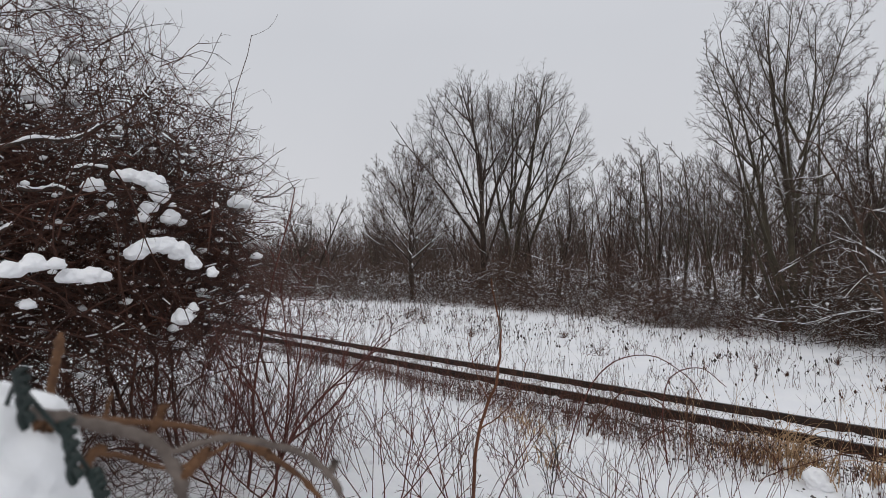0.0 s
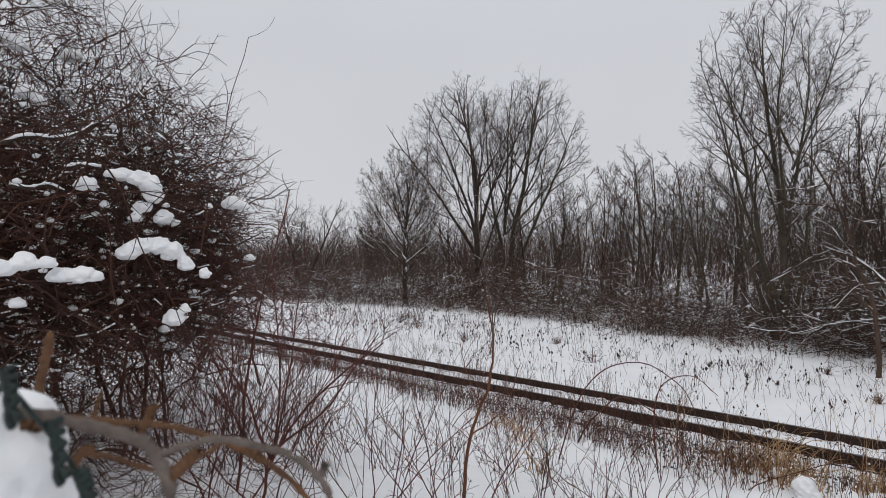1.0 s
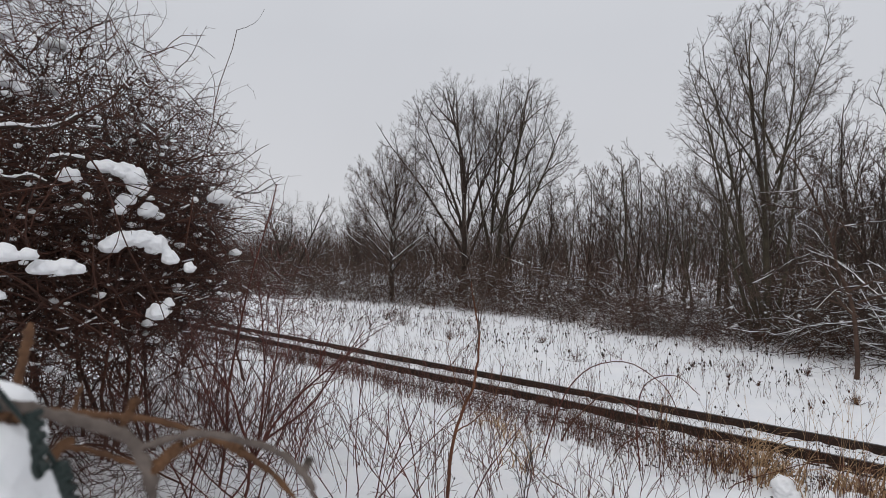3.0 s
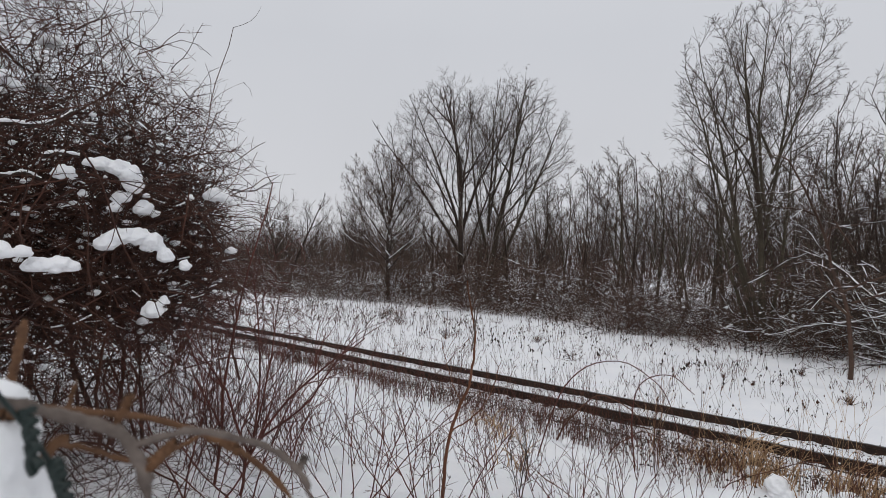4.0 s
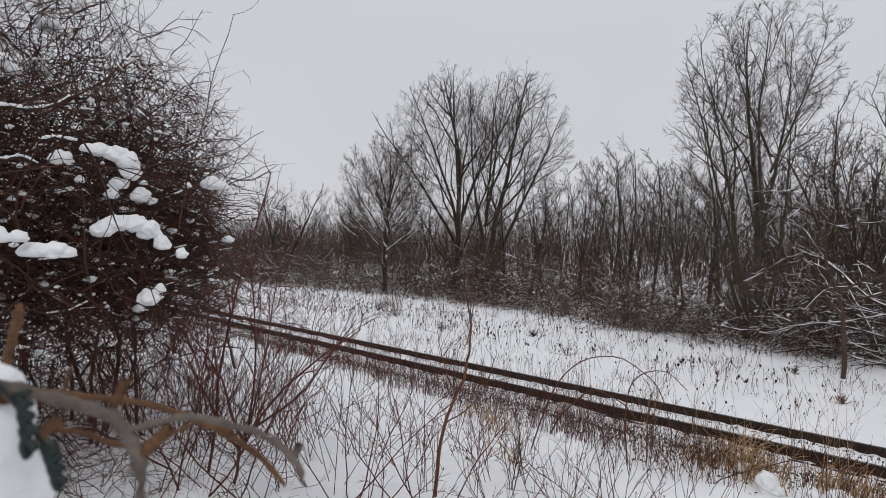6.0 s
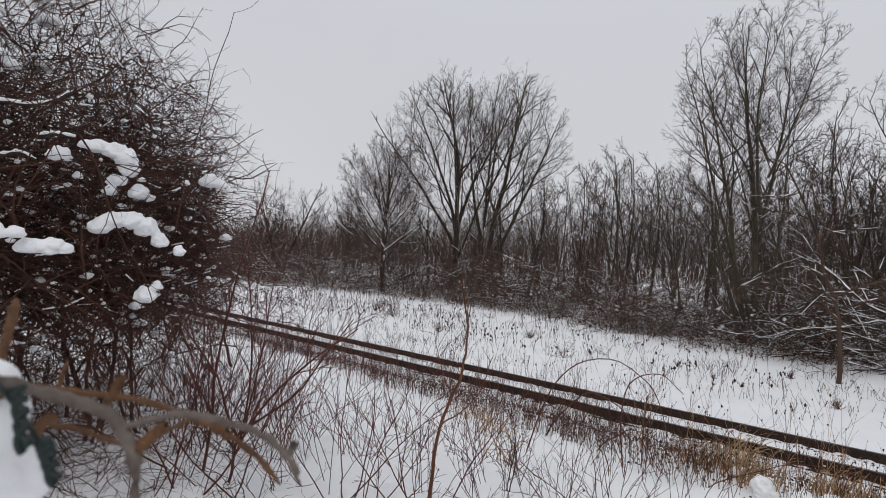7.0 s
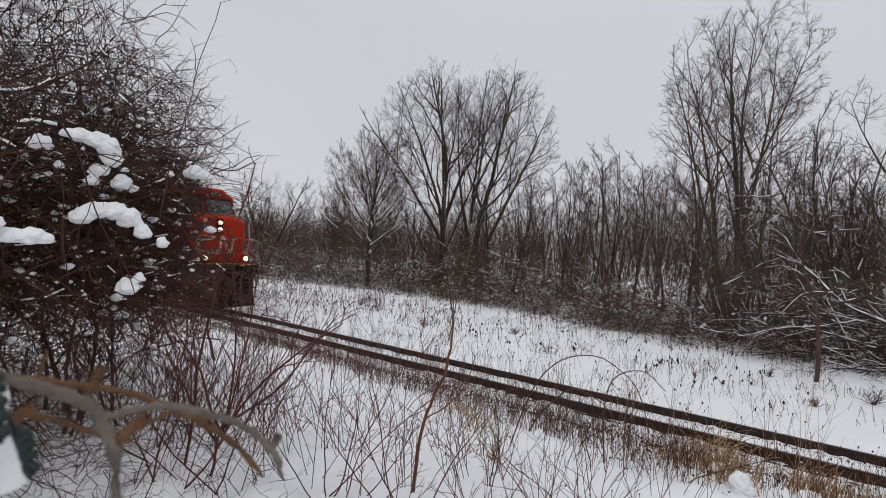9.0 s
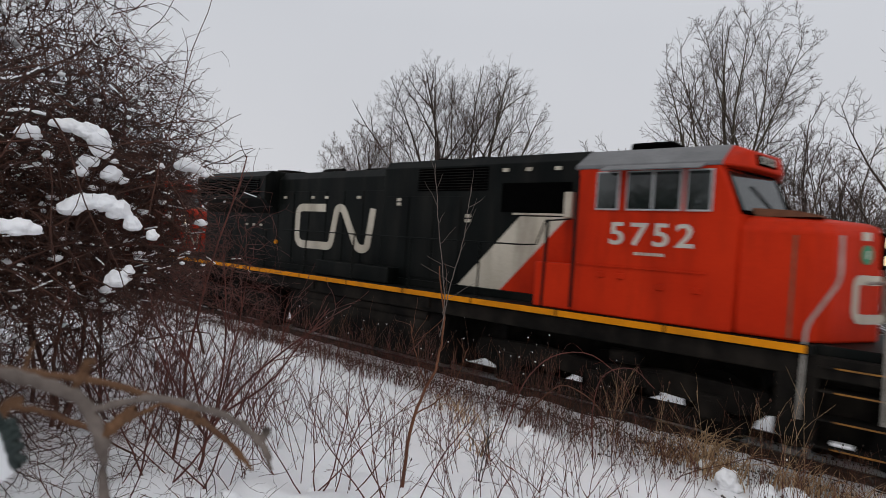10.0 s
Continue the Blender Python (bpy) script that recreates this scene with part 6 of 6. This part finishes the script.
    part("air_conditioner", box_bm(-4.35, -3.55, -0.55, 0.55, 4.58, 4.80, 0.04), VOID, loco, "black roof unit")
    # nose: two faces meeting in a shallow ridge
    q = []
    for s in (-1, 1):
        for x, hw in ((-2.20, 1.47), (-1.30, 1.43), (-1.08, 1.18), (NOSE, 0.10)):
            q += [(x, s * hw, 1.74), (x, s * hw, 3.26), (x - 0.06, s * max(hw - 0.12, 0.05), 3.41)]
        q += [(-1.25, s * 0.85, 3.48), (-2.20, s * 1.2, 3.48), (NOSE - 0.20, s * 0.12, 3.47)]
    nose = part("nose", hull(q, 0.035), LOCO_RED, loco, "glossy red nose")
    part("nose_deck", prism([(-2.20, 3.47), (-1.25, 3.482), (-1.25, 3.50), (-1.6, 3.57), (-2.20, 3.60)], -1.15, 1.15), RUST, nose, "grimy rusty deck below the windscreen")
    part("headlight_box", box_bm(NOSE - 0.06, NOSE + 0.045, -0.14, 0.14, 2.80, 3.34, 0.02), VOID, nose)
    for z in (3.20, 2.94):
        part("headlight", cyl(NOSE + 0.05, 0, z, 0.075, 0.06, "X", 20), LAMP, nose, "lit warm white headlight")
    slope = math.degrees(math.atan2(1.08 + NOSE, 1.08))
    line = [(p[0] * 1.05 - 0.74, p[1]) for p in emblem_lines(0.56)]
    for s in (-1, 1):
        part("door_seam", box_bm(-1.53, -1.49, s * 1.448 - 0.006, s * 1.448 + 0.006, 1.78, 3.2), RUST, nose, "dark vertical seam")
        face = pose(NOSE + 0.006, s * 0.10, 0, 0, 0, s * slope)
        em = part("emblem", band([p for p in line if p[0] * s >= -0.03], 0.14, 0.0), LOCO_GREY, nose, "pale looping line emblem on the nose")
        em.matrix_basis = face @ pose(0.008, -s * 0.1, 2.08, 0, 0, 90)
        if s < 0:
            bits = [("badge", cyl(0.006, -0.42, 3.0, 0.14, 0.02, "X", 24), GREENPLATE, "round green badge"), ("badge_mark", box_bm(0.014, 0.022, -0.45, -0.39, 2.94, 3.06), LOCO_WHITE, "small white mark"), ("front_plate", box_bm(0, 0.012, -0.56, -0.36, 3.2, 3.32), LOCO_GREY, "")]
        else:
            bits = [("nose_door", box_bm(0, 0.012, 0.2, 0.75, 1.85, 2.75, 0.005), LOCO_RED, "")]
        for name, bm, material, label in bits:
            part(name, bm, material, nose, label).matrix_basis = face
    # front platform, steps, pilot, coupler
    part("front_platform", box_bm(-1.25, -0.06, -1.36, 1.36, 1.58, 1.735, 0.01), LOCO_BLACK, loco)
    part("end_stripe", box_bm(-0.058, -0.048, -1.30, 1.30, 1.675, 1.71), AMBER, loco, "amber reflective edge stripe")
    part("pilot", prism([(-0.60, 0.25), (-0.35, 1.58), (-0.02, 1.58), (-0.06, 0.75), (0.12, 0.14), (-0.20, 0.14)], -1.20, 1.20, 0.02), UNDER, loco, "grimy black pilot plate")
    part("plow", hull([(-0.05, -1.18, 0.80), (-0.05, 1.18, 0.80), (-0.05, -1.18, 0.12), (-0.05, 1.18, 0.12), (0.18, -0.95, 0.12), (0.18, 0.95, 0.12), (0.46, 0.0, 0.12), (0.12, -0.9, 0.74), (0.12, 0.9, 0.74), (0.26, 0.0, 0.72)], 0.02), UNDER, loco, "grimy black snow plow")
    part("rear_platform", box_bm(-21.2, -20.6, -1.5, 1.5, 1.55, 1.735, 0.01), LOCO_BLACK, loco)
    part("rear_pilot", box_bm(-21.3, -21.0, -1.46, 1.46, 0.3, 1.58, 0.02), UNDER, loco)
    for x in (0.32, -21.6):
        cp = part("coupler", box_bm(x - 0.35, x + 0.14, -0.14, 0.14, 0.75, 1.02, 0.05, 2), UNDER, loco)
        part("air_hose", cyl(x - 0.05, 0.42, 0.72, 0.03, 0.6, "Z", 10), UNDER, loco)
    # hoses, cut lever and brackets on the pilot
    for i, y in enumerate((-1.12, -0.98, -0.84, -0.52, 0.52, 0.84, 0.98, 1.12)):
        rod("air_hose", rounded([(-0.03, y, 1.36), (0.10, y, 1.30), (0.16, y + 0.05, 1.02), (0.06, y + 0.12, 0.86)], 0.12), 0.026, HOSE, loco, "dusty rubber air hose", k=6)
        part("hose_valve", box_bm(-0.03, 0.05, y - 0.045, y + 0.045, 1.30, 1.42, 0.01), HOSE, loco)
    rod("cut_lever", rounded([(0.02, -1.22, 1.18), (0.07, -0.9, 1.20), (0.09, -0.35, 1.12), (0.16, -0.12, 1.06)], 0.1), 0.018, HOSE, loco, "bent steel cut lever")
    part("draft_pocket", box_bm(-0.08, 0.05, -0.36, 0.36, 0.66, 1.16, 0.03), HOSE, loco)
    part("knuckle", hull([(0.30, -0.18, 0.74), (0.30, 0.18, 0.74), (0.30, -0.18, 1.04), (0.30, 0.18, 1.04), (0.56, -0.14, 0.76), (0.52, 0.10, 0.76), (0.56, -0.14, 1.02), (0.52, 0.10, 1.02)], 0.03), HOSE, loco, "rusty steel coupler head")
    part("jacking_snow", hull([(0.10, -0.75, 0.76), (0.18, -0.55, 0.75), (0.10, -0.35, 0.76), (0.08, -0.7, 0.80), (0.09, -0.45, 0.83)], 0.01), SNOW_CLUMP, loco, "snow packed on the plow")
    for s in (-1, 1):
        d = part("ditch_light", cyl(-0.08, s * 0.78, 1.90, 0.12, 0.16, "X", 20), UNDER, loco)
        part("lens", cyl(0.005, s * 0.78, 1.90, 0.085, 0.02, "X", 20), LAMP, d, "lit warm white lamp")
        part("lamp_post", box_bm(-0.20, -0.02, s * 0.78 - 0.13, s * 0.78 + 0.13, 1.735, 2.05, 0.02), LOCO_RED, loco)
        # step well
        part("well_back", box_bm(-1.60, -0.45, s * 1.06 - 0.03, s * 1.06 + 0.03, 0.28, 1.6), UNDER, loco)
        well = part("step_well", box_bm(-1.20, -1.14, s * 1.28 - 0.24, s * 1.28 + 0.24, 0.35, 1.6), UNDER, loco)
        part("side_plate", box_bm(-1.62, -1.20, s * 1.45 - 0.04, s * 1.45 + 0.04, 0.45, 1.62, 0.01), UNDER, loco)
        for z in (0.42, 0.78, 1.16, 1.48):
            st = part("step", box_bm(-1.12, -0.30, s * 1.30 - 0.22, s * 1.30 + 0.22, z - 0.03, z, 0.006), UNDER, well)
            part("tread_edge", box_bm(-0.92, -0.36, s * 1.525 - 0.005, s * 1.525 + 0.005, z - 0.022, z), WORN_AMBER, well, "worn amber step edge")
        part("step_snow", box_bm(-0.95, -0.70, s * 1.36 - 0.08, s * 1.36 + 0.08, 0.43, 0.48, 0.02, 2), SNOW_CLUMP, well, "snow packed on the lowest step")
        # white grab rails
        rod("grab_rail", rounded([(-0.98, s * 1.40, 3.22), (-0.96, s * 1.46, 2.62), (-1.30, s * 1.53, 1.98), (-1.32, s * 1.55, 0.72)], 0.12), 0.024, LOCO_WORN, loco, "worn white painted grab rail", k=8)
        rod("grab_rail", rounded([(NOSE - 0.15, s * 0.45, 2.60), (NOSE + 0.10, s * 0.55, 2.62), (NOSE + 0.25, s * 1.05, 2.62), (-0.16, s * 1.36, 2.60), (-0.42, s * 1.50, 2.0), (-0.40, s * 1.54, 0.85)], 0.12), 0.025, LOCO_WORN, loco, "worn white painted grab rail", k=8)
        rod("front_rail", rounded([(-0.04, s * 0.95, 1.72), (-0.04, s * 0.95, 2.62), (-0.04, s * 0.42, 2.62), (-0.04, s * 0.42, 1.72)], 0.08), 0.025, LOCO_RED, loco, "dark red front handrail")
        rod("rear_rail", [(-21.0, s * 1.4, 1.7), (-21.0, s * 1.4, 2.7), (-20.2, s * 1.45, 2.84)], 0.02, LOCO_BLACK, loco)
    # fuel tank and trucks
    part("fuel_tank", along([(-1.35, 1.32), (-1.45, 0.90), (-1.25, 0.20), (1.25, 0.20), (1.45, 0.90), (1.35, 1.32)], -13.3, -7.7, 0.04), UNDER, loco, "grimy black fuel tank")
    for s in (-1, 1):
        part("air_tank", cyl(-10.5, s * 1.3, 1.2, 0.16, 4.6, "X", 16), UNDER, loco)
    sets = []
    for cx in (-4.35, -16.75):
        truck = part("truck", box_bm(cx - 2.4, cx + 2.4, -0.6, 0.6, 0.75, 1.25, 0.05), UNDER, loco)
        for s in (-1, 1):
            side = part("side_frame", prism([(cx - 2.75, 0.62), (cx - 2.6, 0.92), (cx - 1.2, 0.98), (cx, 0.86), (cx + 1.2, 0.98), (cx + 2.6, 0.92), (cx + 2.75, 0.62), (cx + 2.2, 0.5), (cx + 0.9, 0.62), (cx, 0.52), (cx - 0.9, 0.62), (cx - 2.2, 0.42)], s * 1.12 - 0.08, s * 1.12 + 0.08, 0.02), UNDER, truck)
            for ax in (-1.85, 0.0, 1.85):
                part("axle_box", box_bm(cx + ax - 0.19, cx + ax + 0.19, s * 1.24 - 0.1, s * 1.24 + 0.1, 0.36, 0.74, 0.03), UNDER, truck)
                part("bearing_cap", cyl(cx + ax, s * 1.35, 0.54, 0.13, 0.05, "Y", 16), UNDER, truck)
            for ax in (-0.95, 0.95):
                part("spring", cyl(cx + ax, s * 1.16, 0.72, 0.12, 0.36, "Z", 14), UNDER, truck)
            # plain board added to darken the gap below the truck, in place of rigging
            part("gap_darkener", box_bm(cx - 2.3, cx + 2.3, s * 1.0 - 0.05, s * 1.0 + 0.05, 0.12, 0.42, 0.02), UNDER, truck)
            part("brake_cylinder", cyl(cx + 0.5, s * 1.25, 1.08, 0.12, 0.5, "X", 14), UNDER, truck)
            rod("sand_pipe", [(cx + 2.4, s * 1.0, 1.2), (cx + 2.7, s * 0.95, 0.6), (cx + 2.65, s * 0.8, 0.12)], 0.025, UNDER, truck)
        for ax in (-1.85, 0.0, 1.85):
            bm = cyl(0, 0, 0, 0.10, 1.6, "Y", 12)
            for s in (-1, 1):
                cyl(0, s * 0.76, 0, 0.53, 0.13, "Y", 36, bm)
                cyl(0, s * 0.685, 0, 0.56, 0.03, "Y", 36, bm)
                for h in range(5):
                    a = h * 2 * math.pi / 5
                    box_bm(0.28 * math.cos(a) - 0.05, 0.28 * math.cos(a) + 0.05, s * 0.84 - 0.015, s * 0.84 + 0.015, 0.28 * math.sin(a) - 0.05, 0.28 * math.sin(a) + 0.05, 0, 1, bm)
            ws = part("wheelset", bm, UNDER, loco, "steel wheelset")
            ws.location = (cx + ax, 0, 0.53)
            sets.append((ws, cx + ax))
    return loco, sets


SPEED, LENGTH = 20.0, 22.05
rg = np.random.default_rng(11)
build_ground()
build_track(rg)
build_wood(np.random.default_rng(21))
build_understory(np.random.default_rng(29))
build_far_wood(np.random.default_rng(30))
build_brush(np.random.default_rng(22))
build_fallen_limbs(np.random.default_rng(23))
build_thicket(np.random.default_rng(24))
build_clumps(np.random.default_rng(25))
build_saplings(np.random.default_rng(26))
build_weeds(np.random.default_rng(27))
build_foreground(np.random.default_rng(28))
lead, lead_sets = build_loco(rg, "5752")
second, second_sets = build_loco(rg, "")


def motions():
    for engine, wheelsets, back in ((lead, lead_sets, 0.0), (second, second_sets, LENGTH)):
        walk(engine, [(t, pose(SPEED * (t - 10) - back, YC, 0)) for t in (0, 2.5, 5, 7.5, 10)])
        for wheelset, x in wheelsets:
            walk(wheelset, [(i / FPS, pose(x, 0, 0.53, 0, math.degrees(SPEED * i / FPS / 0.53) % 360, 0)) for i in range(10 * FPS + 1)])


motions()
